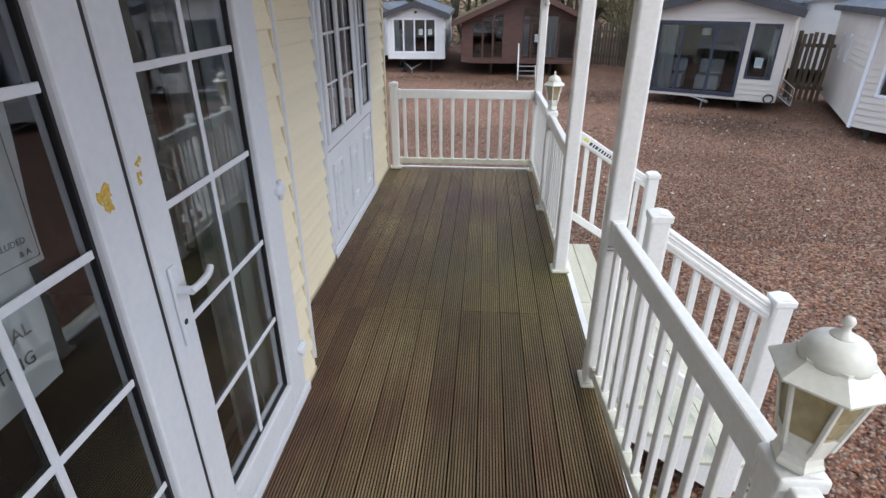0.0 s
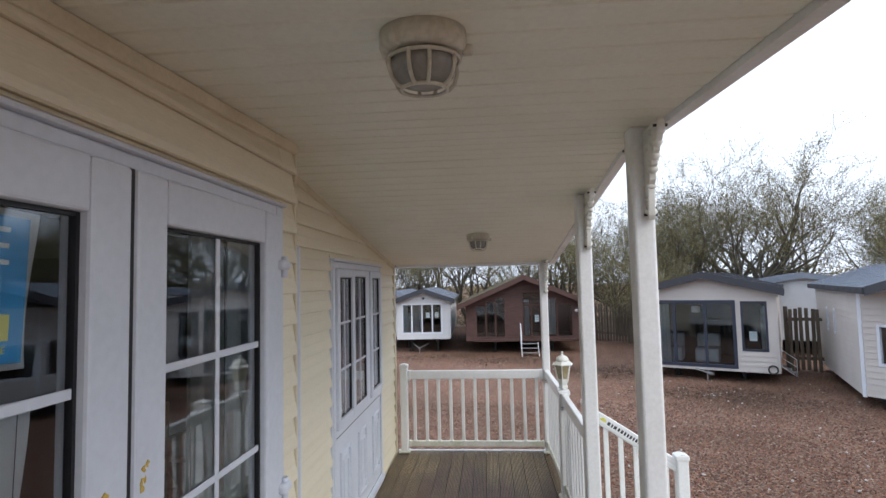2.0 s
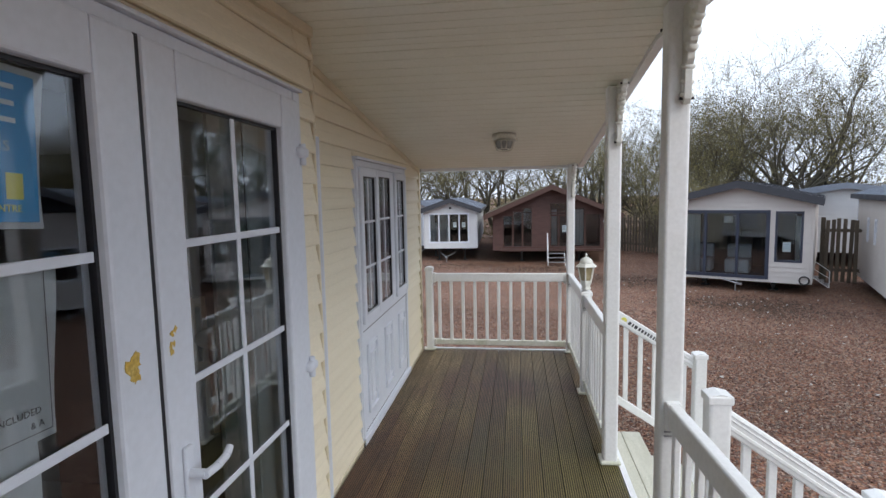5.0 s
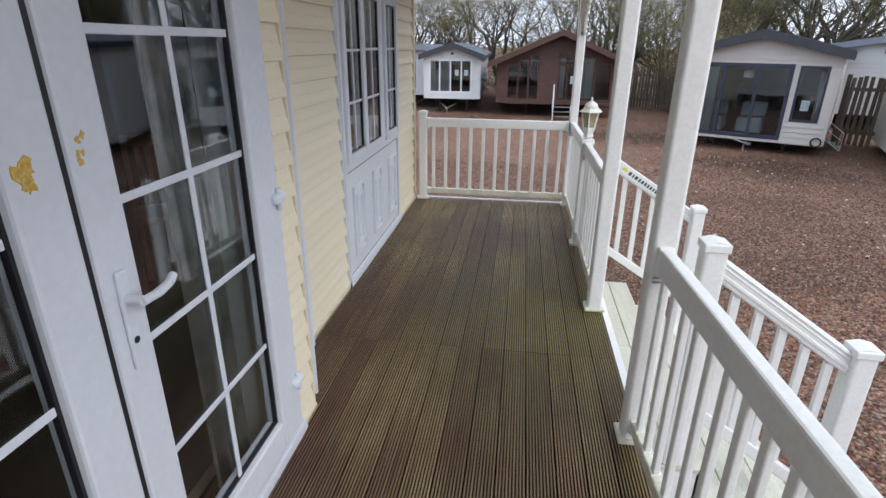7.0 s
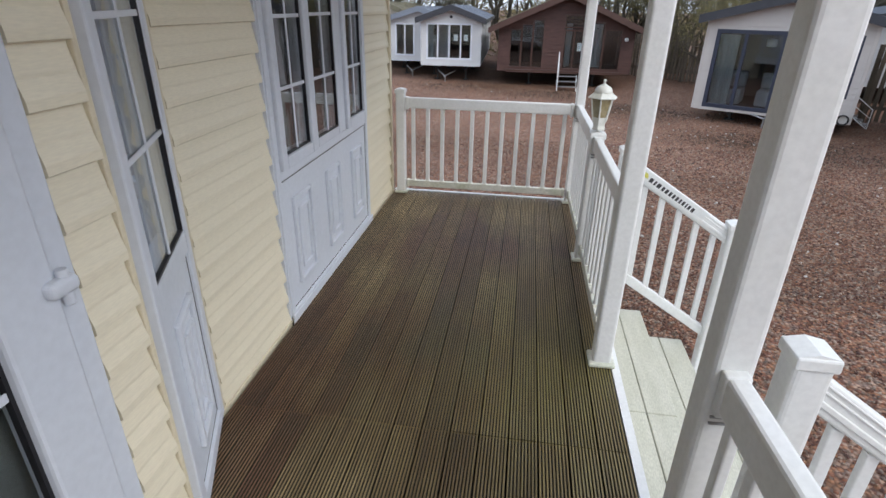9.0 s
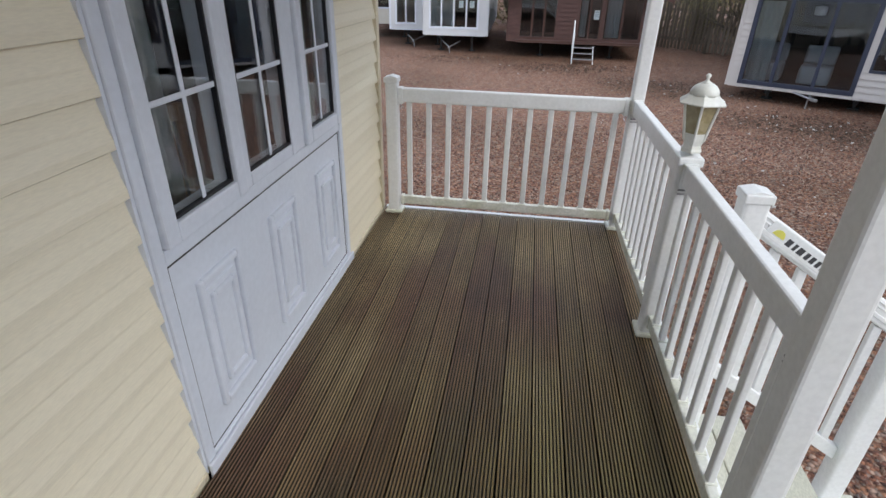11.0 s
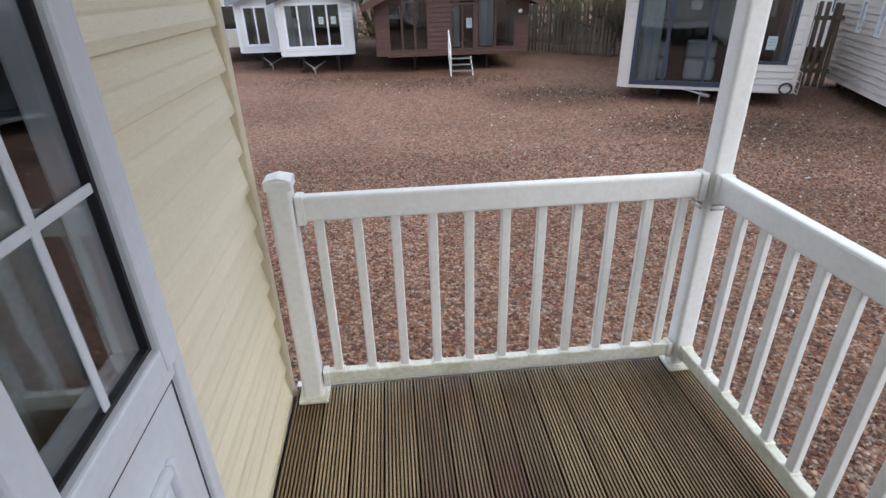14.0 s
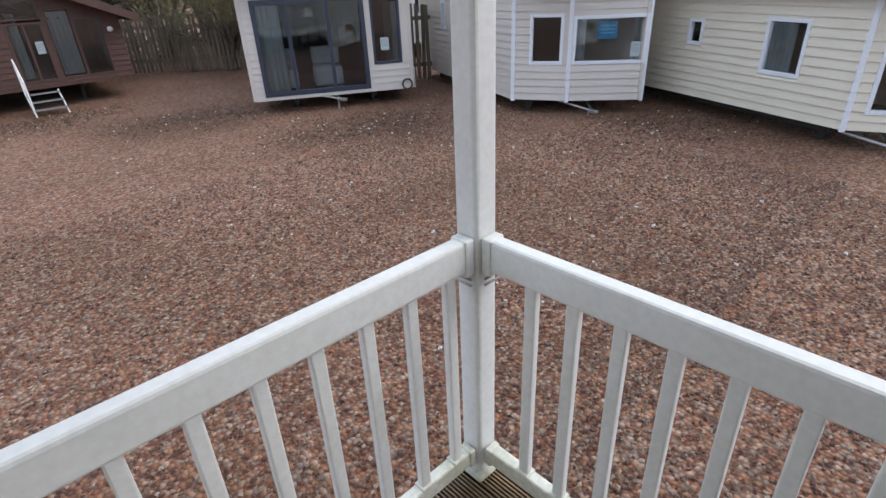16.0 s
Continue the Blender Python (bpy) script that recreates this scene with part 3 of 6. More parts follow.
bmesh.ops.recalc_face_normals(bm, faces=bm.faces)
structure("trim", bm, RAILW, "white edge board along the veranda ceiling", "trim")
structure("trim_eave", box((-1.09, 5.432, roof_z(5.43) - 0.03), (0.705, 5.47, roof_z(5.43) + 0.02), 0.004), RAILW, "white eave board at the veranda's end", "trim")

# rooms behind the glass, their dimness put into the colours
structure("room_floor", box((-4.6, -2.4, -0.06), (-1.2, 5.3, -0.01)), CARPET, "carpet inside the lodge, coloured near black for its dimness", "floor")
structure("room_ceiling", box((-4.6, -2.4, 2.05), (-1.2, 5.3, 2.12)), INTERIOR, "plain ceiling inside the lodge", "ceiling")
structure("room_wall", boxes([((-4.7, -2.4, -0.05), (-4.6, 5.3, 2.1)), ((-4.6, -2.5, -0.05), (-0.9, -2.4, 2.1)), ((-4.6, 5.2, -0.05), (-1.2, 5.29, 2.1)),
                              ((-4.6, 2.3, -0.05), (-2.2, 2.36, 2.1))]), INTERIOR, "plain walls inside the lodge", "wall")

# ---- deck ----
def deck_board_mesh(width, length):
    """A board with a comb of flat ridges and deep grooves."""
    t, ridges, deep = 0.028, 9, 0.0085
    pitch = width / ridges
    poly = [(0, -t), (width, -t)]
    for i in range(ridges - 1, -1, -1):
        c = i * pitch
        poly += [(c + pitch * 0.80, -deep), (c + pitch * 0.76, -0.0008), (c + pitch * 0.68, 0.0), (c + pitch * 0.32, 0.0), (c + pitch * 0.24, -0.0008), (c + pitch * 0.20, -deep)]
    bm = bmesh.new()
    add_prism(bm, poly, 1, 0, length)
    bmesh.ops.recalc_face_normals(bm, faces=bm.faces)
    # Groove floors and flanks take a much darker brown than the ridges.
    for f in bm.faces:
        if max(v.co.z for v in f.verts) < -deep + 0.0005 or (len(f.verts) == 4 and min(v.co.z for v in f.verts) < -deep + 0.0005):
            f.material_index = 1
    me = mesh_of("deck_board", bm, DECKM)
    me.materials.append(DECKGROOVE)
    return me


# Plain black slab under the boards; it shows as dark lines in their gaps.
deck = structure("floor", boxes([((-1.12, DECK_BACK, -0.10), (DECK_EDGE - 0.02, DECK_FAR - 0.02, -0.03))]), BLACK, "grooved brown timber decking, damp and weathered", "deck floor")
BOARD, GAP = 0.1205, 0.002
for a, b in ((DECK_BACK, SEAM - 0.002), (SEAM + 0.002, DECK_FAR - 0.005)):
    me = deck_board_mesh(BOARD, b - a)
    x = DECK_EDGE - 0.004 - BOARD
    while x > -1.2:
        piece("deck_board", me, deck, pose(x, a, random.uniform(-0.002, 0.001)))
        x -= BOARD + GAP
for w_, a_, b_ in ((wall_main, 0.0, 0.738), (wall_main, 2.357, MAIN_LEN - 0.05), (wall_bay, 0.0, D0 - 0.02), (wall_bay, D1 + 0.02, BAY_LEN - 0.01)):
    part("base_trim", box((a_, -0.03, -0.03), (b_, -0.019, 0.012), 0.003), CREAM_TRIM, w_)
part("base_sill", box((S0 - 0.01, -0.05, -0.03), (S1 + 0.01, -0.035, 0.045), 0.005), UPVC, window_1)
structure("trim_deck", boxes([((DECK_EDGE, DECK_BACK, -0.22), (DECK_EDGE + 0.038, DECK_FAR + 0.03, 0.004)), ((-1.09, DECK_FAR, -0.22), (DECK_EDGE, DECK_FAR + 0.035, 0.004))]),
          RAILW, "white board round the edge of the deck", "trim")
bm = bmesh.new()
for x in (-0.9, 0.5):
    for y in (-2.0, -0.2, 1.6, 3.4, 5.2):
        quad_box(bm, (x - 0.05, y - 0.05, GROUND), (x + 0.05, y + 0.05, -0.1))
structure("deck_footing", bm, DARKSTEEL, "dark legs under the deck", "footing")


# ---- posts and rails ----
def add_rail(p, q, label, n, first=None, pitch=None, tops=(0.795, 0.888), name="railing"):
    """A level railing between two posts' faces."""
    d = Vector((q[0] - p[0], q[1] - p[1]))
    ln = d.length
    r = thing(name, pose(p[0], p[1], 0, 0, 0, math.degrees(math.atan2(d.y, d.x))), label, "railing", "deck railings")
    part("top_rail", box((0, -0.024, tops[0]), (ln, 0.024, tops[1]), 0.009), RAILW, r)
    part("bottom_rail", box((0, -0.02, 0.065), (ln, 0.02, 0.125), 0.006), ALGAE, r, "white rail with green algae along it")
    me = mesh_of("baluster", box((-0.0175, -0.0125, 0.12), (0.0175, 0.0125, tops[0] + 0.005), 0.005), RAILW)
    socket = mesh_of("baluster_socket", box((-0.024, -0.0215, 0.119), (0.024, 0.0215, 0.131), 0.003, 1), ALGAE)
    pitch = pitch or ln / n
    first = pitch / 2 if first is None else first
    for i in range(n):
        b = piece("baluster", me, r, pose(first + pitch * i, 0, 0, 0, 0, random.uniform(-1, 1)))
        piece("baluster_socket", socket, b, pose(0, 0, 0))
    for s in (0.012, ln - 0.012):
        part("rail_bracket", box((s - 0.016, -0.029, tops[0] - 0.012), (s + 0.016, 0.029, tops[1] + 0.004), 0.006), RAILW, r)
        part("rail_bracket", box((s - 0.012, -0.025, 0.06), (s + 0.012, 0.025, 0.13), 0.005), ALGAE, r)
        for dz in (0.012, 0.03):
            part("screw", tube((s, -0.031, tops[0] - 0.05 + dz), (s, 0.031, tops[0] - 0.05 + dz), 0.004, sides=6), STEEL, r)
    return r


def add_post(x, y, top, label, cap=False, bracket=False, size=0.09, name="post", foot=True, base=0.0):
    p = thing(name, pose(x, y, base), label, "post", "deck posts")
    h = size / 2
    part("shaft", box((-h, -h, 0), (h, h, top - base), 0.014, 3), RAILW, p)
    if foot:
        part("foot", box((-h - 0.02, -h - 0.02, 0), (h + 0.02, h + 0.02, 0.022), 0.009, 3), ALGAE, p, "white foot with green algae")
    if cap:
        bm = box((-h - 0.006, -h - 0.006, top - base - 0.03), (h + 0.006, h + 0.006, top - base + 0.006), 0.006, 2)
        add_prism(bm, [(-h, top - base + 0.006), (h, top - base + 0.006), (0, top - base + 0.016)], 1, -h, h)
        part("cap", bm, RAILW, p)
    return p


P = [(0.665, 0.275), (0.600, POST_Y[1]), (0.583, POST_Y[2]), (0.580, POST_Y[3]), (0.567, POST_Y[4])]
for x, y in P[1:3]:
    add_post(x, y, roof_z(y) - 0.002, "tall square white plastic post holding the veranda roof")
add_post(*P[4], roof_z(P[4][1]) - 0.002, "square white plastic corner post of the veranda", size=0.08)
add_post(*P[0], 0.935, "short white rail post carrying a lantern", cap=True)
add_post(*P[3], 0.905, "short white rail post carrying a lantern", cap=True)
add_post(-1.005, RAIL_Y, 0.95, "short white rail post against the lodge wall", cap=True, size=0.082)
add_post(0.66, -2.3, roof_z(-2.3) - 0.002, "square white plastic post of the veranda")
half = 0.047
add_rail((-1.005 + half, RAIL_Y), (P[4][0] - half, RAIL_Y), "white plastic railing across the end of the deck", 11)
add_rail((P[4][0], P[4][1] - half), (P[3][0], P[3][1] + half), "white plastic railing along the deck's edge", 8, 0.146, 0.124)
add_rail((P[3][0], P[3][1] - half), (P[2][0], P[2][1] + half), "white plastic railing along the deck's edge behind the steps", 9)
add_rail((P[1][0], P[1][1] - half), (P[0][0], P[0][1] + half), "white plastic railing beside the top of the steps", 11, tops=(0.82, 0.92))
add_rail((P[0][0], P[0][1] - half), (0.66, -2.3 + half), "white plastic railing running on along the deck", 20, tops=(0.82, 0.92))

# ---- steps down to the yard ----
STAIR_Y0, STAIR_Y1, STEP, GOING = 1.72, 3.80, 0.195, 0.30
steps = thing("steps", pose(DECK_EDGE + 0.04, 0, GROUND), "pale plank steps with white risers from the deck to the gravel", "steps")
for i in range(3):
    z = -STEP * (i + 1) - GROUND
    x0 = i * GOING
    for k in range(2):
        for a, b in ((STAIR_Y0, 2.78), (2.784, STAIR_Y1)):
            part("tread_board", box((x0 + 0.002 + k * 0.151, a, z - 0.028), (x0 + 0.149 + k * 0.151, b, z), 0.004, 1), TREAD, steps)
    part("riser", box((x0 + GOING - 0.03, STAIR_Y0 + 0.01, z - STEP + 0.001), (x0 + GOING - 0.008, STAIR_Y1 - 0.01, z - 0.03)), RAILW, steps)
for y in (STAIR_Y0 + 0.01, STAIR_Y1 - 0.045):
    part("stringer", prism([(0, -0.10 - GROUND), (0, -0.32 - GROUND), (0.72, 0.04), (0.90, 0.04), (0.90, -STEP * 3 - GROUND - 0.03), (0.6, -STEP * 3 - GROUND - 0.03), (0.6, -STEP * 2 - GROUND - 0.03),
                            (0.3, -STEP * 2 - GROUND - 0.03), (0.3, -STEP - GROUND - 0.03), (0, -STEP - GROUND - 0.03)], 1, y, y + 0.035), RAILW, steps)


def stair_rail(y, xa, xb, label):
    r = thing("stair_railing", pose(0, y, 0), label, "railing", "stair railings")
    za, zb = 0.80, 0.42
    sl = (zb - za) / (xb - xa)

    def zz(x):
        return za + sl * (x - xa)
    part("top_rail", prism([(xa, zz(xa) - 0.06), (xb, zz(xb) - 0.06), (xb, zz(xb) + 0.045), (xa, zz(xa) + 0.045)], 1, -0.022, 0.022, 0.007), RAILW, r)
    part("bead", prism([(xa, zz(xa) - 0.035), (xb, zz(xb) - 0.035), (xb, zz(xb) - 0.015), (xa, zz(xa) - 0.015)], 1, -0.027, 0.027, 0.003), RAILW, r)
    for h in (0.006, 0.026):
        part("bead", prism([(xa, zz(xa) + h), (xb, zz(xb) + h), (xb, zz(xb) + h + 0.008), (xa, zz(xa) + h + 0.008)], 1, -0.025, 0.025, 0.002), RAILW, r)
    part("bottom_rail", prism([(xa, zz(xa) - 0.72), (xb, zz(xb) - 0.72), (xb, zz(xb) - 0.65), (xa, zz(xa) - 0.65)], 1, -0.02, 0.02, 0.006), RAILW, r)
    for i in range(5):
        x = xa + (xb - xa) * (i + 0.75) / 5.4
        part("baluster", prism([(x - 0.0175, zz(x) - 0.655), (x + 0.0175, zz(x + 0.02) - 0.655), (x + 0.0175, zz(x + 0.02) - 0.055), (x - 0.0175, zz(x) - 0.055)], 1, -0.0125, 0.0125, 0.004), RAILW, r)
    return r


for x, y, xb, yb in ((0.825, 1.765, 1.47, 1.75), (0.72, 3.75, 1.40, 3.73)):
    add_post(x, y, 0.902, "square white newel post with a flat cap by the deck", cap=True, foot=False, base=-STEP, name="newel_post")
    add_post(xb, yb, 0.49, "square white newel post with a flat cap on gravel", cap=True, foot=False, base=GROUND, name="newel_post")
far_rail = stair_rail(3.74, 0.76, 1.36, "white sloping stair railing with a printed sticker")
near_rail = stair_rail(1.758, 0.865, 1.43, "white sloping stair railing")


# ---- caravans and cabins round the yard ----
def far_siding(bm, length, top, openings, bottom, course=0.125, y=0.0):
    """Boards of a far wall in one mesh."""
    z = bottom
    while z < 4.0:
        cuts = sorted({0.0, length, *[s for o in openings for s in o[:2] if 0 < s < length]})
        made = False
        for a, b in zip(cuts, cuts[1:]):
            mid = (a + b) / 2
            lo, hi = z, z + course
            for s0, s1, z0, z1 in openings:
                if s0 < mid < s1:
                    if z0 <= lo < z1:
                        lo = min(z1, hi)
                    elif lo < z0 < hi:
                        hi = z0
            t = (top(a), top(b))
            if min(t) - lo > 0.01 and hi > lo:
                if hi <= min(t):
                    poly = [(y, lo), (y - 0.022, lo), (y - 0.022, lo + 0.005), (y - 0.003, hi), (y, hi)]
                    add_prism(bm, poly, 0, a, b)
                    made = True
            # a sloping top: short lengths that follow it
            if lo < max(t) and hi > min(t) and abs(t[0] - t[1]) > 0.02:
                n = max(2, int((b - a) / 0.12))
                for k in range(n):
                    p, q = a + (b - a) * k / n, a + (b - a) * (k + 1) / n
                    h = min(hi, top(p), top(q))
                    if h - lo > 0.01 and hi > min(t):
                        add_prism(bm, [(y, lo), (y - 0.022, lo), (y - 0.003, h), (y, h)], 0, p, q)
        z += course


def core(bm, length, top, openings, bottom, y0, y1):
    cuts = sorted({0.0, length, *[s for o in openings for s in o[:2] if 0 < s < length], length / 2})
    for a, b in zip(cuts, cuts[1:]):
        mid = (a + b) / 2
        spans = [(bottom, None)]
        for s0, s1, z0, z1 in openings:
            if s0 < mid < s1:
                spans = [(bottom, z0), (z1, None)]
        for lo, hi in spans:
            ha, hb = (top(a), top(b)) if hi is None else (hi, hi)
            if min(ha, hb) - lo > 0.005:
                add_prism(bm, [(a, lo), (b, lo), (b, hb), (a, ha)], 1, y0, y1)


def far_window(parent, s0, s1, z0, z1, splits, material, w=0.06, y=-0.02, bars=(), name="window", glass=None):
    win = thing(name, pose(0, 0, 0), "", "")
    win.parent = parent
    frame_bars(win, s0, s1, z0, z1, w, y, 0.08, material, "window_frame", 0.004)
    edges = [s0 + w, *[v for c in splits for v in (c - w * 0.4, c + w * 0.4)], s1 - w]
    for c in splits:
        part("mullion", box((c - w * 0.4, y + 0.002, z0 + w), (c + w * 0.4, 0.07, z1 - w)), material, win)
    for a, b in zip(edges[::2], edges[1::2]):
        g = part("pane", box((a, 0.02, z0 + w), (b, 0.028, z1 - w)), glass or GLASS_FAR, win)
        g.visible_shadow = False
    for z in bars:
        part("glazing_bar", box((s0 + w, y + 0.004, z - 0.02), (s1 - w, 0.04, z + 0.02)), material, win)
    return win


def cabin(name, m, width, depth, floor, eave, ridge, side_mat, roof_mat, trim_mat, label, front=(), right=(), left=(), over=0.16, front_over=0.25,
          ridge_at=0.5, fascia=0.17, category="caravan", trim_corner=None):
    """A caravan: floor, eave and ridge heights from the ground; openings of the front and sides as (s0, s1, z0, z1)."""
    c = thing(name, m, label, category, "caravans round the yard")
    rx = width * ridge_at

    def top(s):
        return eave + (ridge - eave) * (1 - abs(s - rx) / (rx if s < rx else width - rx))
    bm = bmesh.new()
    core(bm, width, top, front, floor, 0, 0.1)
    bmesh.ops.recalc_face_normals(bm, faces=bm.faces)
    wf = part("front_wall", bm, side_mat, c)
    bm = bmesh.new()
    far_siding(bm, width, lambda s: top(s) - 0.02, [*front] + [(rx - 0.001, rx + 0.001, 9, 9)], floor)
    bmesh.ops.recalc_face_normals(bm, faces=bm.faces)
    tagged(part("siding", bm, side_mat, wf), kind="stuff")
    for side, ops, mm in (("right_wall", right, pose(width, 0, 0, 0, 0, 90)), ("left_wall", left, pose(0, depth, 0, 0, 0, -90))):
        bm = bmesh.new()
        core(bm, depth, lambda s: eave, ops, floor, 0, 0.1)
        bmesh.ops.recalc_face_normals(bm, faces=bm.faces)
        ws = part(side, bm, side_mat, c)
        ws.matrix_basis = mm
        bm = bmesh.new()
        far_siding(bm, depth, lambda s: eave, ops, floor)
        bmesh.ops.recalc_face_normals(bm, faces=bm.faces)
        tagged(part("siding", bm, side_mat, ws), kind="stuff")
    part("back_wall", prism([(0.1, floor), (width - 0.1, floor), (width - 0.1, eave), (rx, ridge), (0.1, eave)], 1, depth - 0.1, depth), side_mat, c)
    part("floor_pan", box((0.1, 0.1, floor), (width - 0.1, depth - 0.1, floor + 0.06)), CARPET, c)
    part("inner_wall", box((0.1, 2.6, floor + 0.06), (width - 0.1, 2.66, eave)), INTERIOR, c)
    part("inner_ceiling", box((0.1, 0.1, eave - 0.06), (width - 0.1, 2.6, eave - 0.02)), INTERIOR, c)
    bm = bmesh.new()
    t = 0.07
    slope_l, slope_r = (ridge - eave) / rx, (ridge - eave) / (width - rx)
    add_prism(bm, [(-over, eave - slope_l * over), (rx, ridge), (width + over, eave - slope_r * over), (width + over, eave - slope_r * over + t), (rx, ridge + t), (-over, eave - slope_l * over + t)],
              1, -front_over, depth + 0.1)
    bmesh.ops.recalc_face_normals(bm, faces=bm.faces)
    roof = part("roof", bm, roof_mat, c)
    bm = bmesh.new()
    for x in np.arange(0.0, depth, 0.3):
        for pa, pb in (((-over, eave - slope_l * over + t), (rx, ridge + t)), ((rx, ridge + t), (width + over, eave - slope_r * over + t))):
            add_prism(bm, [pa, pb, (pb[0], pb[1] + 0.012), (pa[0], pa[1] + 0.012)], 1, x, x + 0.03)
    bmesh.ops.recalc_face_normals(bm, faces=bm.faces)
    part("roof_seams", bm, roof_mat, roof)
    bm = bmesh.new()
    add_prism(bm, [(-over - 0.02, eave - slope_l * over - fascia + t), (rx, ridge - fascia + t), (rx, ridge + t + 0.02), (-over - 0.02, eave - slope_l * over + t + 0.02)], 1, -front_over - 0.03, -front_over)
    add_prism(bm, [(width + over + 0.02, eave - slope_r * over - fascia + t), (rx, ridge - fascia + t), (rx, ridge + t + 0.02), (width + over + 0.02, eave - slope_r * over + t + 0.02)], 1, -front_over - 0.03, -front_over)
    quad_box(bm, (width + over, -front_over, eave - slope_r * over - 0.06), (width + over + 0.03, depth + 0.1, eave - slope_r * over + t))
    quad_box(bm, (-over - 0.03, -front_over, eave - slope_l * over - 0.06), (-over, depth + 0.1, eave - slope_l * over + t))
    bmesh.ops.recalc_face_normals(bm, faces=bm.faces)
    part("fascia", bm, trim_mat, c)
    if trim_corner:
        for x0, x1 in ((-0.02, 0.05), (width - 0.05, width + 0.02)):
            part("corner_trim", box((x0, -0.022, floor - 0.02), (x1, 0.05, eave + 0.0), 0.004), trim_corner, c)
        part("base_trim", box((0.05, -0.018, floor - 0.03), (width - 0.05, 0.0, floor), 0.003), trim_corner, c)
    bm = bmesh.new()
    for x in (width * 0.25, width * 0.75):
        quad_box(bm, (x - 0.05, 0.3, floor - 0.16), (x + 0.05, depth - 0.2, floor - 0.001))
    bmesh.ops.recalc_face_normals(bm, faces=bm.faces)
    ch = part("chassis", bm, DARKSTEEL, c)
    for x in (width * 0.25, width * 0.75):
        for y in (0.55, depth * 0.5, depth - 0.6):
            part("jack_stand", boxes([((x - 0.03, y - 0.03, -0.11), (x + 0.03, y + 0.03, floor - 0.16)), ((x - 0.1, y - 0.1, -0.11), (x + 0.1, y + 0.1, -0.08))]), DARKSTEEL, ch)
    return c


def ground_m(x, y, ang):
    return pose(x, y, GROUND + 0.11, 0, 0, ang)


def bay_caravan(name, pts, heights, mats, label, openings, roof_t=0.07):
    """A caravan on a many-sided plan. pts run so that the outside is to the right of each edge's way... front first."""
    floor, eave, ridge = heights
    side_mat, roof_mat, trim_mat = mats
    c = thing(name, pose(0, 0, GROUND), label, "caravan", "caravans round the yard")
    n = len(pts)
    for i, (a, b) in enumerate(zip(pts, pts[1:] + pts[:1])):
        d = Vector((b[0] - a[0], b[1] - a[1]))
        m = pose(a[0], a[1], 0, 0, 0, math.degrees(math.atan2(d.y, d.x)))
        bm = bmesh.new()
        ops = openings.get(i, [])
        core(bm, d.length, lambda s: eave, ops, floor, 0.0, 0.08)
        bmesh.ops.recalc_face_normals(bm, faces=bm.faces)
        w = part("wall", bm, side_mat, c)
        w.matrix_basis = m
        bm = bmesh.new()
        far_siding(bm, d.length, lambda s: eave, ops, floor)
        bmesh.ops.recalc_face_normals(bm, faces=bm.faces)
        tagged(part("siding", bm, side_mat, w), kind="stuff")
        part("corner_trim", box((-0.02, -0.024, floor - 0.03), (0.05, 0.02, eave), 0.004), trim_mat, w)
        for s0, s1, z0, z1 in ops:
            frame_bars(w, s0, s1, z0, z1, 0.055, -0.025, 0.05, UPVC, "window_frame", 0.004)
            if s1 - s0 > 0.75 and i == n - 1:
                part("mullion", box(((s0 + s1) / 2 - 0.03, -0.02, z0 + 0.055), ((s0 + s1) / 2 + 0.03, 0.05, z1 - 0.055)), UPVC, w)
            g = part("pane", box((s0 + 0.055, 0.02, z0 + 0.055), (s1 - 0.055, 0.026, z1 - 0.055)), GLASS_FAR, w)
            g.visible_shadow = False
    cx, cy = sum(p[0] for p in pts) / n, sum(p[1] for p in pts) / n
    bm = bmesh.new()
    add_prism(bm, [(cx + (x - cx) * 0.99, cy + (y - cy) * 0.99) for x, y in pts], 2, floor, floor + 0.06)
    bmesh.ops.recalc_face_normals(bm, faces=bm.faces)
    part("floor_pan", bm, CARPET, c)
    return c


# cabin with dark sliding doors
C_ANG = -28.0
cab_c = cabin("static_caravan", ground_m(4.235, 14.85, C_ANG), 3.24, 9.5, 0.19, 2.24, 2.66, GREYSIDE, DARKTRIM, DARKTRIM,
              "beige boarded caravan with dark sliding doors and a charcoal roof edge", front=[(0.22, 2.34, 0.23, 1.99), (2.45, 3.04, 0.69, 1.96)], trim_corner=GREYSIDE)
far_window(cab_c, 0.22, 2.34, 0.23, 1.99, (0.86, 1.62), DARKFRAME, 0.085, -0.03, name="sliding_door")
far_window(cab_c, 2.45, 3.04, 0.69, 1.96, (), DARKFRAME, 0.05)

# brown timber cabin
B_LIGHTS = [(0.38, 0.76, 0.48, 1.70), (0.76, 1.13, 0.48, 1.86), (1.13, 1.50, 0.48, 2.0)]
B_RIGHT = [(2.93, 3.46, 0.48, 1.98), (3.46, 4.04, 0.48, 1.74)]
B_DOOR = [(2.14, 2.86, 0.45, 1.72), (2.14, 2.86, 1.76, 2.18)]
cab_b = cabin("timber_cabin", ground_m(-0.93, 19.9, 0.5), 4.42, 8, 0.36, 1.80, 2.76, BROWNSIDE, MOSSROOF, BROWNFRAME,
              "dark brown timber cabin with a mossy shingle roof and tall windows", front=[*B_LIGHTS, *B_RIGHT, (2.14, 2.86, 0.45, 2.18)],
              over=0.32, front_over=0.5, fascia=0.17, category="cabin")
for s0, s1, z0, z1 in B_LIGHTS + B_RIGHT:
    far_window(cab_b, s0, s1, z0, z1, (), BROWNFRAME, 0.03)
far_window(cab_b, *B_DOOR[0], (2.5,), BROWNFRAME, 0.055, name="glazed_door")
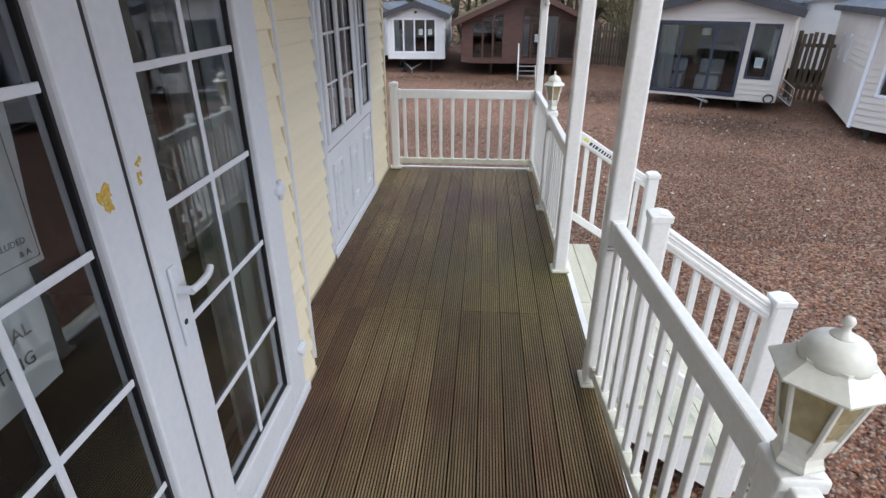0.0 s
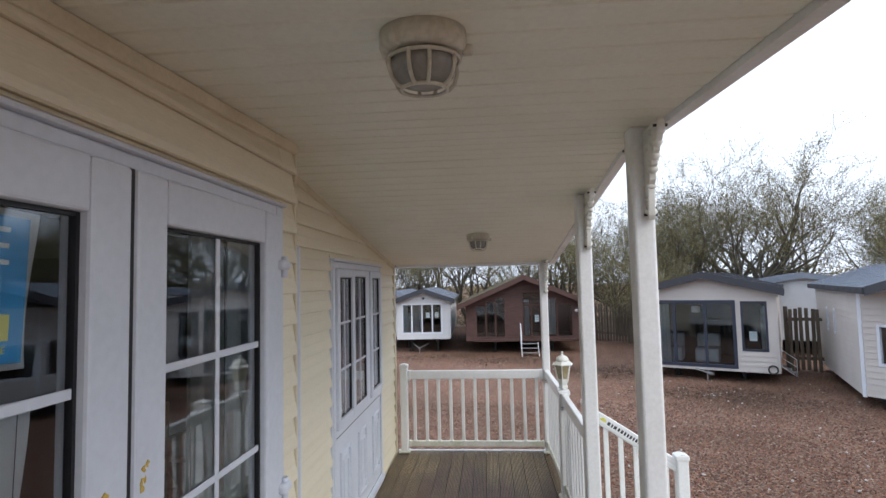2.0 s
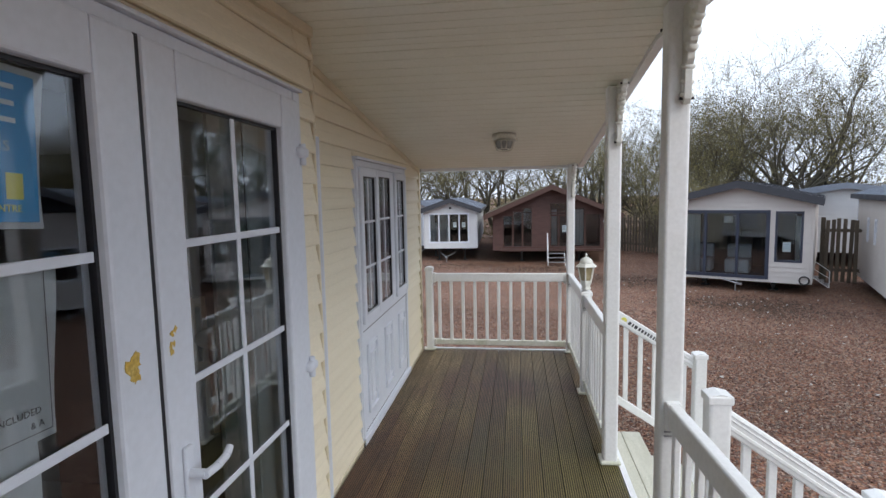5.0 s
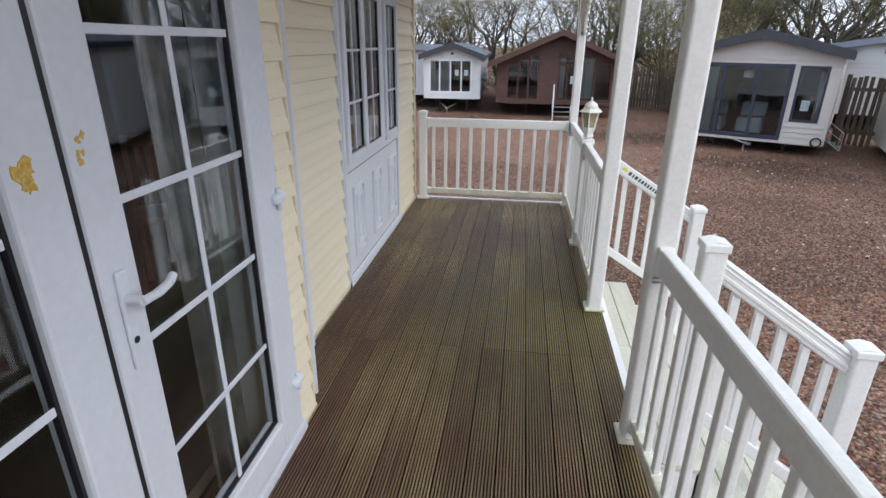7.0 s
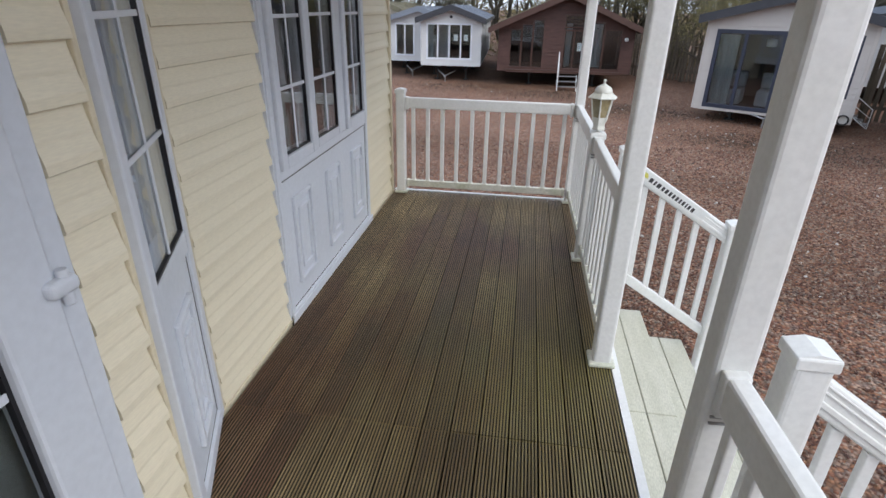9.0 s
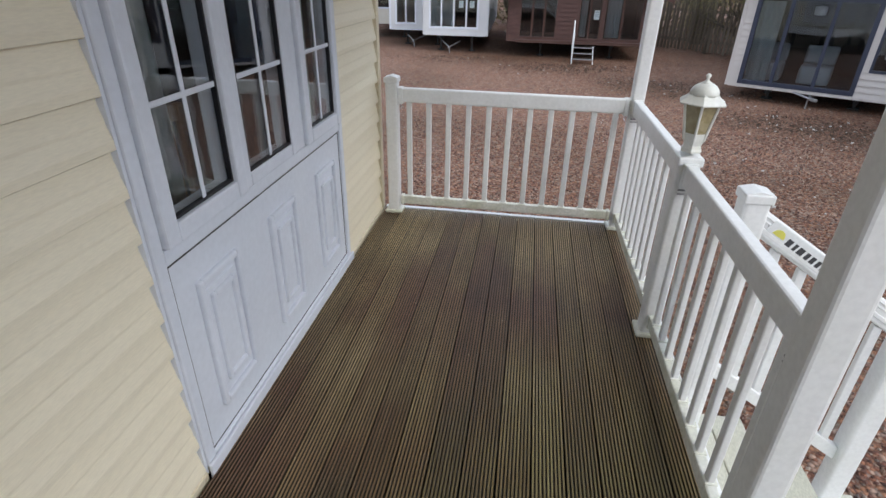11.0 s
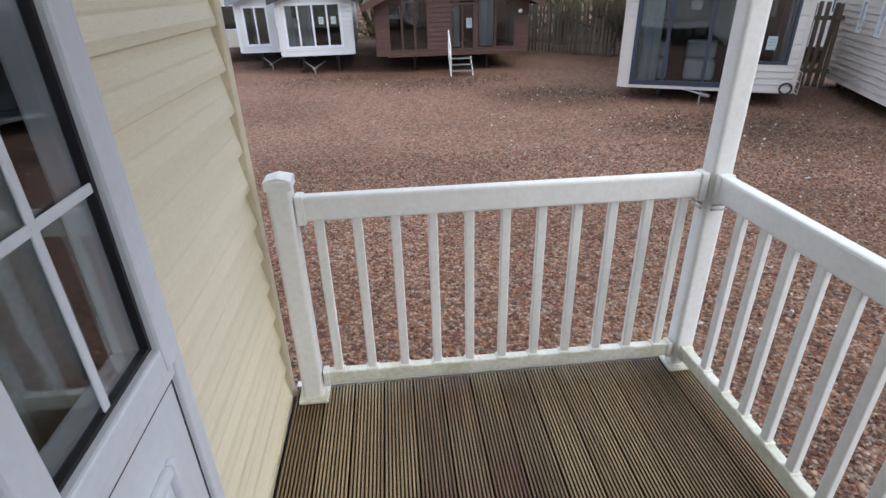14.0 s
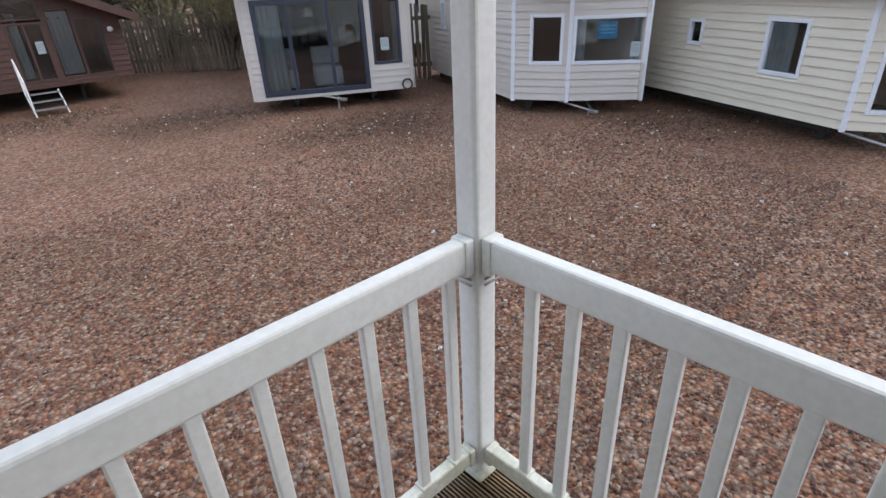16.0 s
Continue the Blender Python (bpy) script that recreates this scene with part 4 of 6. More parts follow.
far_window(cab_b, *B_DOOR[1], (), BROWNFRAME, 0.04)
part("door_step_beam", box((0.3, -0.16, 0.34), (4.1, -0.02, 0.42)), BROWNFRAME, cab_b)

# pale caravans
cab_a = cabin("static_caravan", ground_m(-3.68, 20.25, 2), 2.10, 9, 0.44, 1.95, 2.32, PALESIDE, GREYROOF, DARKTRIM,
              "pale grey caravan with wide white patio doors", front=[(0.18, 1.80, 0.62, 1.82)], right=[(0.6, 0.9, 0.9, 1.7), (3.0, 3.6, 1.0, 1.7)], trim_corner=PALESIDE)
far_window(cab_a, 0.18, 1.80, 0.62, 1.82, (0.585, 0.99, 1.395), UPVC, 0.06, name="patio_door")
cab_a2 = cabin("static_caravan", ground_m(-5.15, 21.6, 3), 2.2, 9, 0.44, 1.9, 2.25, PALESIDE, GREYROOF, GREYROOF,
               "white caravan with patio doors and a square window", front=[(0.2, 0.95, 0.6, 1.75), (1.15, 1.9, 1.15, 1.75)], trim_corner=UPVC)
far_window(cab_a2, 0.2, 0.95, 0.6, 1.75, (0.575,), UPVC, 0.06, name="patio_door")
far_window(cab_a2, 1.15, 1.9, 1.15, 1.75, (), UPVC, 0.045)
cab_a3 = cabin("static_caravan", ground_m(-7.0, 23.6, 3), 2.4, 9, 0.44, 1.85, 2.4, CREAMSIDE, MOSSROOF, MOSSROOF,
               "cream caravan with a bay window and a mossy roof", front=[(0.5, 1.6, 0.95, 1.75)], trim_corner=CREAMSIDE)
far_window(cab_a3, 0.5, 1.6, 0.95, 1.75, (0.75, 1.35), UPVC, 0.05)

# beige caravan and cream caravan with bayed fronts; edges run front to back round the plan
DV = Vector((0.383, 0.924))
d_pts = [(7.47, 10.95), (7.90, 10.05), (8.76, 9.05)]
d_pts += [(d_pts[2][0] + DV.x * 6.0 + 0.5, d_pts[2][1] + DV.y * 6.0 - 0.2), (9.37, 15.58)]
cab_d = bay_caravan("static_caravan", d_pts, (0.25, 2.38, 2.8), (GREYSIDE, GREYROOF, UPVC), "beige boarded caravan with white corner strips and a bayed front",
                    {0: [(0.31, 0.90, 0.87, 1.70)], 1: [(0.06, 1.31, 0.87, 1.66)], 4: [(1.52, 1.78, 1.25, 1.87), (2.43, 2.69, 1.25, 1.87)]})
e_pts = [(8.36, 5.95), (8.55, 5.45), (9.45, 4.65)]
e_pts += [(e_pts[2][0] + DV.x * 9 + 0.8, e_pts[2][1] + DV.y * 9), (e_pts[0][0] + DV.x * 8, e_pts[0][1] + DV.y * 8)]
cab_e = bay_caravan("static_caravan", e_pts, (0.28, 1.98, 2.6), (CREAMSIDE, BLUEROOF, UPVC), "cream boarded caravan with a blue roof and curtained windows",
                    {0: [(0.2, 0.5, 0.5, 1.75)], 4: [(5.03, 5.36, 1.12, 1.54), (6.55, 7.23, 0.83, 1.62)]})


def pitched_roof(c, pts, eave, ridge, depth_dir, material, trim, over=0.15):
    """A shallow gable roof over the plan, ridge along depth_dir."""
    u = Vector((depth_dir.y, -depth_dir.x))
    o = Vector(pts[0])
    ss = [(Vector(p) - o).dot(u) for p in pts]
    ts = [(Vector(p) - o).dot(depth_dir) for p in pts]
    m = pose(o.x, o.y, 0, 0, 0, math.degrees(math.atan2(u.y, u.x)))
    s0, s1, t0, t1 = min(ss) - over, max(ss) + over, min(ts) - over, max(ts) + over
    mid = (s0 + s1) / 2
    bm = prism([(s0, eave), (mid, ridge), (s1, eave), (s1, eave + 0.07), (mid, ridge + 0.07), (s0, eave + 0.07)], 1, t0, t1)
    r = part("roof", bm, material, c)
    r.matrix_basis = m
    bm = bmesh.new()
    for t in np.arange(t0 + 0.1, t1, 0.25):
        for pa, pb in (((s0, eave + 0.07), (mid, ridge + 0.07)), ((mid, ridge + 0.07), (s1, eave + 0.07))):
            add_prism(bm, [pa, pb, (pb[0], pb[1] + 0.014), (pa[0], pa[1] + 0.014)], 1, t, t + 0.035)
    bmesh.ops.recalc_face_normals(bm, faces=bm.faces)
    part("roof_seams", bm, material, r)
    bm = bmesh.new()
    quad_box(bm, (s0 - 0.03, t0 - 0.02, eave - 0.05), (s0, t1, eave + 0.075))
    quad_box(bm, (s1, t0 - 0.02, eave - 0.05), (s1 + 0.03, t1, eave + 0.075))
    bmesh.ops.recalc_face_normals(bm, faces=bm.faces)
    part("gutter", bm, trim, r)
    bm = bmesh.new()
    for p, q in (((s0, eave), (mid, ridge)), ((s1, eave), (mid, ridge))):
        add_prism(bm, [(p[0], p[1] - 0.08), (q[0], q[1] - 0.08), (q[0], q[1] + 0.09), (p[0], p[1] + 0.09)], 1, t0 - 0.05, t0 - 0.021)
    bmesh.ops.recalc_face_normals(bm, faces=bm.faces)
    part("fascia", bm, DARKTRIM, r)
    bm = bmesh.new()
    for s in (s0 + 0.5, s1 - 0.5):
        quad_box(bm, (s - 0.05, t0 + 1.3, 0.12), (s + 0.05, t1 - 0.4, 0.249))
        for t in (t0 + 1.4, (t0 + t1) / 2, t1 - 0.6):
            quad_box(bm, (s - 0.04, t - 0.04, 0), (s + 0.04, t + 0.04, 0.12))
    bmesh.ops.recalc_face_normals(bm, faces=bm.faces)
    part("chassis", bm, DARKSTEEL, c).matrix_basis = m


pitched_roof(cab_d, d_pts, 2.38, 2.85, DV, GREYROOF, DARKTRIM)
pitched_roof(cab_e, e_pts, 1.98, 2.65, DV, BLUEROOF, UPVC)

# fences
def fence(a, b, label, height=1.75):
    d = Vector((b[0] - a[0], b[1] - a[1]))
    ln = d.length
    f = thing("fence", pose(a[0], a[1], GROUND, 0, 0, math.degrees(math.atan2(d.y, d.x))), label, "fence")
    me = mesh_of("board", box((-0.045, -0.012, 0.06), (0.045, 0.012, height), 0.003, 1), FENCE)
    n = int(ln / 0.135)
    for i in range(n):
        piece("board", me, f, pose((i + 0.5) * 0.135, random.uniform(-0.004, 0.004), random.uniform(-0.03, 0.03), random.uniform(-1, 1), random.uniform(-1, 1), 0))
    for z in (0.35, height - 0.35):
        part("rail", box((0, 0.013, z), (ln, 0.06, z + 0.09)), FENCE, f)
    for s in np.arange(0, ln + 0.1, 2.4):
        part("fence_post", box((s - 0.05, 0.061, 0), (s + 0.05, 0.16, height + 0.05)), FENCE, f)
    return f


fence((2.2, 25.6), (8.6, 19.9), "weathered brown timber fence behind the cabins", 1.65)
fence((8.30, 15.2), (9.12, 14.85), "weathered brown timber fence between two caravans", 1.78)


# ---- lanterns on the rail posts ----
AMBER = mat("stained_amber_glass", (0.36, 0.30, 0.17), 0.3, (0.42, 0.375, 0.25), 7, 40, 0.8, 0.25, 0.01)
DIRTY = mat("dirty_white_plastic", (0.79, 0.80, 0.76), 0.38, (0.64, 0.65, 0.55), 9, 70, 0.6, 0.10, 0.01)


def hex_ring(r, turn=0.0):
    return [(r * math.cos(turn + math.pi / 3 * i), r * math.sin(turn + math.pi / 3 * i)) for i in range(6)]


def lantern(x, y, z, label, turn=0.3, size=1.06):
    ln = thing("lantern", pose(x, y, z, 0, 0, math.degrees(turn)) @ Matrix.Scale(size, 4), label, "lantern", "post lanterns")
    part("base", lathe([(0.046, 0), (0.048, 0.008), (0.043, 0.016), (0.040, 0.03)], 6, smooth=False), DIRTY, ln)
    part("cup", lathe([(0.040, 0.03), (0.046, 0.05), (0.0475, 0.054), (0.0535, 0.083), (0.045, 0.083)], 6, smooth=False), DIRTY, ln)
    lo, hi = hex_ring(0.047), hex_ring(0.078)
    z0, z1 = 0.054, 0.206
    bm = bmesh.new()
    for i in range(6):
        a, b, c, d = lo[i], lo[(i + 1) % 6], hi[(i + 1) % 6], hi[i]
        k = 0.94
        vs = [bm.verts.new((p[0] * k, p[1] * k, h)) for p, h in ((a, z0), (b, z0), (c, z1), (d, z1))]
        vi = [bm.verts.new((p[0] * (k - 0.05), p[1] * (k - 0.05), h)) for p, h in ((a, z0), (b, z0), (c, z1), (d, z1))]
        bm.faces.new(vs)
        bm.faces.new(vi[::-1])
    part("glass", bm, AMBER, ln, "stained amber glass panes")
    for i in range(6):
        part("bar", tube((*[v * 0.97 for v in lo[i]], z0), (*[v * 0.97 for v in hi[i]], z1), 0.0062, 0.0052, 6), DIRTY, ln)
    part("roof", lathe([(0.076, 0.204), (0.100, 0.206), (0.101, 0.211), (0.080, 0.226), (0.062, 0.240), (0.061, 0.246), (0.055, 0.246)], 6, smooth=False), DIRTY, ln)
    part("dome", lathe([(0.058, 0.238), (0.057, 0.250), (0.052, 0.264), (0.041, 0.277), (0.026, 0.285), (0.012, 0.287)], 18), DIRTY, ln)
    part("finial", lathe([(0.022, 0.284), (0.020, 0.289), (0.008, 0.295), (0.006, 0.303), (0.0075, 0.307), (0.010, 0.312), (0.010, 0.317), (0.006, 0.323), (0.001, 0.325)], 12), DIRTY, ln)
    part("bulb", lathe([(0.014, 0.06), (0.016, 0.08), (0.022, 0.11), (0.015, 0.135), (0.002, 0.142)], 10), PAPER, ln)


lantern(P[0][0], P[0][1], 0.951, "dirty white hexagonal lantern with amber glass on a post")
lantern(P[3][0], P[3][1], 0.930, "white hexagonal lantern with amber glass on a post", 0.3, 0.96)

# ---- caged lamps under the veranda ceiling ----
LAMPW = mat("old_lamp_enamel", (0.70, 0.68, 0.58), 0.4, (0.58, 0.55, 0.45), 9, 60, 0.6, 0.2, 0.02)
FROST = mat("cloudy_lamp_glass", (0.34, 0.34, 0.32), 0.2, (0.24, 0.235, 0.22), 14, 60, 0.8, 0.2, 0.02)


def ring_mesh(radius, thick, z=0.0, around=28, sides=6):
    """A round ring of wire lying flat."""
    bm = bmesh.new()
    loops = []
    for i in range(around):
        a = 2 * math.pi * i / around
        loops.append([bm.verts.new(((radius + thick * math.cos(b)) * math.cos(a), (radius + thick * math.cos(b)) * math.sin(a), z + thick * math.sin(b)))
                      for b in (2 * math.pi * k / sides for k in range(sides))])
    for p, q in zip(loops, loops[1:] + loops[:1]):
        for k in range(sides):
            f = bm.faces.new((p[k], q[k], q[(k + 1) % sides], p[(k + 1) % sides]))
            f.smooth = True
    return bm


def caged_lamp(x, y, label):
    z = roof_z(y)
    slope = math.degrees(math.atan(PITCH_NEAR if y < RIDGE_Y else -PITCH_FAR))
    lp = thing("ceiling_lamp", pose(x, y, z, 180 + slope, 0, 0), label, "ceiling lamp", "veranda lamps")
    part("base", lathe([(0.100, 0), (0.101, 0.034), (0.097, 0.044), (0.084, 0.050), (0.06, 0.050)], 32), LAMPW, lp)
    part("bowl", lathe([(0.076, 0.056), (0.076, 0.075), (0.07, 0.098), (0.055, 0.115), (0.03, 0.124), (0.004, 0.126)], 24), FROST, lp, "cloudy glass bowl")
    for zz, r in ((0.062, 0.084), (0.128, 0.052)):
        bm = ring_mesh(r, 0.0045, zz)
        part("cage_ring", bm, LAMPW, lp)
    for a in (0.5, 1.3, 1.85, 2.65, 3.64, 4.44, 4.99, 5.79):
        bm = bmesh.new()
        pts = [(0.084, 0.058), (0.084, 0.085), (0.077, 0.108), (0.064, 0.123), (0.05, 0.129)]
        for (r0, z0), (r1, z1) in zip(pts, pts[1:]):
            add_tube(bm, (r0 * math.cos(a), r0 * math.sin(a), z0), (r1 * math.cos(a), r1 * math.sin(a), z1), 0.0045, 0.0045, 6)
        part("cage_bar", bm, LAMPW, lp)
    for a in (0.0, 2.1, 4.2):
        part("lug", box((-0.012, -0.008, 0.03), (0.012, 0.008, 0.055), 0.004), LAMPW, lp).matrix_basis = pose(0.102 * math.cos(a), 0.102 * math.sin(a), 0, 0, 0, math.degrees(a))


caged_lamp(-0.172, 0.61, "round old white caged lamp under the veranda ceiling")
caged_lamp(-0.115, 4.0, "round old white caged lamp under the veranda ceiling")

# ---- scrolled brackets at the post heads ----
def post_bracket(x, y, sign, label):
    """A leafy corbel along the edge board, against the post's face."""
    z = roof_z(y + 0.1 * sign) - 0.024
    b = thing("corner_bracket", pose(x, y, z), label, "bracket", "post brackets")
    out = [(0, 0), (0.19, 0), (0.195, -0.022), (0.175, -0.034), (0.16, -0.055), (0.135, -0.06), (0.125, -0.085), (0.10, -0.092), (0.092, -0.12), (0.07, -0.13),
           (0.062, -0.165), (0.043, -0.18), (0.04, -0.23), (0.034, -0.275), (0.02, -0.29), (0, -0.28)]
    part("plate", prism([(p[0] * sign, p[1] * 1.25) for p in out], 0, -0.014, 0.014, 0.003), DIRTY, b)
    for c, h, r in ((0.155, -0.028, 0.026), (0.118, -0.055, 0.03), (0.086, -0.09, 0.03), (0.056, -0.128, 0.028), (0.10, -0.022, 0.02), (0.03, -0.18, 0.02), (0.024, -0.225, 0.017), (0.02, -0.262, 0.018), (0.05, -0.06, 0.022)):
        bm = bmesh.new()
        bmesh.ops.create_uvsphere(bm, u_segments=10, v_segments=6, radius=1.0)
        bmesh.ops.scale(bm, vec=(0.027, r, r * 0.75), verts=bm.verts)
        bmesh.ops.rotate(bm, cent=(0, 0, 0), matrix=Matrix.Rotation(sign * -0.75, 3, "X"), verts=bm.verts)
        bmesh.ops.translate(bm, vec=(0, c * sign, h * 1.25), verts=bm.verts)
        for f in bm.faces:
            f.smooth = True
        part("leaf", bm, DIRTY, b)
    for c, h in ((0.178, -0.018), (0.018, -0.272)):
        part("screw_hole", tube((-0.0255, c * sign, h * 1.25), (0.0255, c * sign, h * 1.25), 0.006, sides=8), BLACK, b)


for (x, y), signs in ((P[1], (-1, 1)), (P[2], (-1, 1)), (P[4], (-1,))):
    for s in signs:
        post_bracket(x + 0.02, y + 0.047 * s, s, "white leaf-scrolled bracket at the head of a post")

# ---- notices behind the door's glass ----
POSTER = mat("blue_poster", (0.02, 0.26, 0.56), 0.4, (0.04, 0.33, 0.62), 3, 60, 0.7, 0.05, 0.0)
YELLOW = mat("yellow_print", (0.72, 0.68, 0.14), 0.5, None, 8, 60, 0.3, 0.05, 0.0)
INK = mat("dark_print", (0.05, 0.05, 0.055), 0.6, None, 8, 60, 0.3, 0.05, 0.0)
INK_PALE = mat("pale_print", (0.30, 0.45, 0.55), 0.6, None, 8, 60, 0.3, 0.05, 0.0)


def curled_sheet(w, h, curl=0.006, seed=0):
    """A thin sheet with a slightly bowed right edge."""
    bm = bmesh.new()
    nx, nz = 8, 8
    rows = []
    for j in range(nz + 1):
        row = []
        for i in range(nx + 1):
            u, v = i / nx, j / nz
            row.append(bm.verts.new((w * u - 0.006 * math.sin(v * 3.1 + seed) * u, curl * (u ** 3) * math.sin(v * 4 + seed), h * v)))
        rows.append(row)
    for j in range(nz):
        for i in range(nx):
            bm.faces.new((rows[j][i], rows[j][i + 1], rows[j + 1][i + 1], rows[j + 1][i]))
    bmesh.ops.solidify(bm, geom=bm.faces[:], thickness=0.0006)
    bmesh.ops.recalc_face_normals(bm, faces=bm.faces)
    return bm


SALE_R = 2.745
poster = thing("poster", BAY_M @ pose(SALE_R - 0.42, 0.0, 1.735, 0, 3.0, 0), "blue sale poster with white and yellow print behind glass", "poster")
part("sheet", curled_sheet(0.42, 0.285, 0.004, 0.5), PAPER, poster, "white-edged paper")
part("print", box((0.012, -0.0045, 0.012), (0.402, -0.0035, 0.272)), POSTER, poster, "blue printed field")
text_mesh("lettering", "SALE", 0.098, pose(0.262, -0.005, 0.185, 90, 0, 0), PAPER, poster)
text_mesh("lettering", "details", 0.040, pose(0.30, -0.005, 0.135, 90, 0, 0), INK_PALE, poster)
text_mesh("lettering", "CENTRE", 0.018, pose(0.335, -0.005, 0.030, 90, 0, 0), YELLOW, poster)
for i in range(4):
    part("mark", box((0.19 + i * 0.05, -0.0052, 0.052), (0.222 + i * 0.05, -0.0047, 0.098)), YELLOW, poster)
sheet1 = thing("notice", BAY_M @ pose(2.36, 0.0, 1.335, 0, 2.0, 0), "white printed notice taped behind the door's glass", "notice", "door notices")
part("sheet", curled_sheet(0.375, 0.335, 0.005, 1.2), PAPER, sheet1)
frame_bars(sheet1, 0.015, 0.352, 0.018, 0.318, 0.0015, -0.0068, -0.0062, INK, "border_line", 0)
text_mesh("lettering", "INCLUDED", 0.018, pose(0.285, -0.0072, 0.055, 90, 0, 0), INK, sheet1)
text_mesh("lettering", "& A", 0.018, pose(0.32, -0.0072, 0.03, 90, 0, 0), INK, sheet1)
sheet2 = thing("notice", BAY_M @ pose(2.35, 0.006, 1.065, 0, -1.0, 0), "white printed heating notice behind the door's glass", "notice", "door notices")
part("sheet", curled_sheet(0.335, 0.30, 0.004, 2.2), PAPER, sheet2)
text_mesh("lettering", "CENTRAL", 0.040, pose(0.205, -0.006, 0.135, 90, 0, 0), INK, sheet2)
text_mesh("lettering", "HEATING", 0.040, pose(0.195, -0.006, 0.075, 90, 0, 0), INK, sheet2)

TAPE = mat("tape_residue", (0.66, 0.42, 0.06), 0.7, (0.72, 0.55, 0.2), 30, 120, 0.7, 0.4, 0.1)
for s, z, n, sc in ((2.872, 1.408, 9, 1.1), (3.008, 1.425, 5, 0.6)):
    res = thing("tape_residue", BAY_M @ pose(s, -0.0525, z), "torn yellow tape residue on a white door stile", "tape residue")
    rnd = random.Random(int(s * 100))
    for k in range(n):
        cx, cz = rnd.uniform(-0.016, 0.016), rnd.uniform(-0.03, 0.03)
        poly = []
        for i in range(9):
            a = 2 * math.pi * i / 9
            r = rnd.uniform(0.004, 0.016) * sc
            poly.append((cx + r * math.cos(a), cz + 1.2 * r * math.sin(a)))
        part("scrap", prism(poly, 1, -0.0012 - k * 0.0001, 0.0), TAPE, res)

# sticker on the far stair rail
stick = thing("sticker", pose(0.78, 3.716, 0.785, 0, 32.3, 0), "white sticker with yellow half disc and dark print on a rail", "sticker")
part("backing", box((0.0, -0.0022, -0.035), (0.50, -0.0012, 0.035)), PAPER, stick)
part("sun_mark", prism([(0.05 + 0.026 * math.cos(math.pi * i / 10), -0.006 + 0.026 * math.sin(math.pi * i / 10)) for i in range(11)], 1, -0.0032, -0.0022), YELLOW, stick)
xx = 0.09
for wd in (0.028, 0.016, 0.03, 0.02, 0.022, 0.02, 0.018, 0.02, 0.016, 0.02, 0.012, 0.02, 0.022):
    part("print_bar", box((xx, -0.0032, -0.014), (xx + wd * 0.8, -0.0022, 0.013)), INK, stick)
    xx += wd + 0.006

# ---- inside the lodge ----
def curtain(m, width, height, label, folds=7, depth=0.035, material=None):
    c = thing("curtain", m, label, "curtain")
    bm = bmesh.new()
    n = folds * 8
    cols = []
    for i in range(n + 1):
        u = i / n
        y = depth * math.sin(u * folds * 2 * math.pi) * (0.7 + 0.3 * math.sin(u * 13))
        cols.append([bm.verts.new((u * width, y, 0)), bm.verts.new((u * width * 0.98, y * 0.7, height))])
    for a, b in zip(cols, cols[1:]):
        f = bm.faces.new((a[0], b[0], b[1], a[1]))
        f.smooth = True
    bmesh.ops.solidify(bm, geom=bm.faces[:], thickness=0.003)
    part("cloth", bm, material or CURTAIN, c)
    part("rail", tube((-0.02, 0, height + 0.012), (width + 0.02, 0, height + 0.012), 0.012), DARKSTEEL, c)
    return c


curtain(BAY_M @ pose(3.43, 0.085, 0.06), 0.20, 2.03, "grey curtain with a green leaf print beside the doors", 3, 0.03, PRINTED)
curtain(BAY_M @ pose(3.61, 0.06, 0.06), 0.20, 2.03, "pale blue-green curtain lining hanging beside the doors", 2, 0.025)
curtain(BAY_M @ pose(1.75, 0.16, 0.0), 0.40, 2.05, "pale grey curtain hanging beside the double doors", 6)
curtain(MAIN_M @ pose(0.80, 0.085, 0.0), 0.16, 2.0, "pale blue-green curtain lining hanging beside the window", 3, 0.02)
curtain(MAIN_M @ pose(0.95, 0.12, 0.0), 0.20, 2.0, "grey curtain with a green leaf print beside the window", 3, 0.03, PRINTED)
curtain(MAIN_M @ pose(1.90, 0.11, 0.0), 0.38, 2.0, "grey curtain tied beside the window", 4)
curtain(ANGLE_M @ pose(0.10, 0.12, 0.85), 0.42, 1.15, "pale net curtain behind the narrow window", 6, 0.02)


def dining_chair(m, label):
    ch = thing("dining_chair", m, label, "chair", "chairs inside the lodge")
    part("seat", box((-0.21, -0.2, 0.43), (0.21, 0.2, 0.47), 0.012), WOODIN, ch)
    for x, y in ((-0.18, -0.17), (0.18, -0.17)):
        part("leg", box((x - 0.02, y - 0.02, 0), (x + 0.02, y + 0.02, 0.43), 0.004), WOODIN, ch)
    for x in (-0.18, 0.18):
        part("back_post", box((x - 0.02, 0.16, 0), (x + 0.02, 0.2, 1.0), 0.005), WOODIN, ch)
    for x in (-0.1, -0.033, 0.033, 0.1):
        part("slat", box((x - 0.018, 0.17, 0.47), (x + 0.018, 0.19, 0.92), 0.004), WOODIN, ch)
    part("top_rail", box((-0.16, 0.165, 0.92), (0.16, 0.195, 1.0), 0.008), WOODIN, ch)


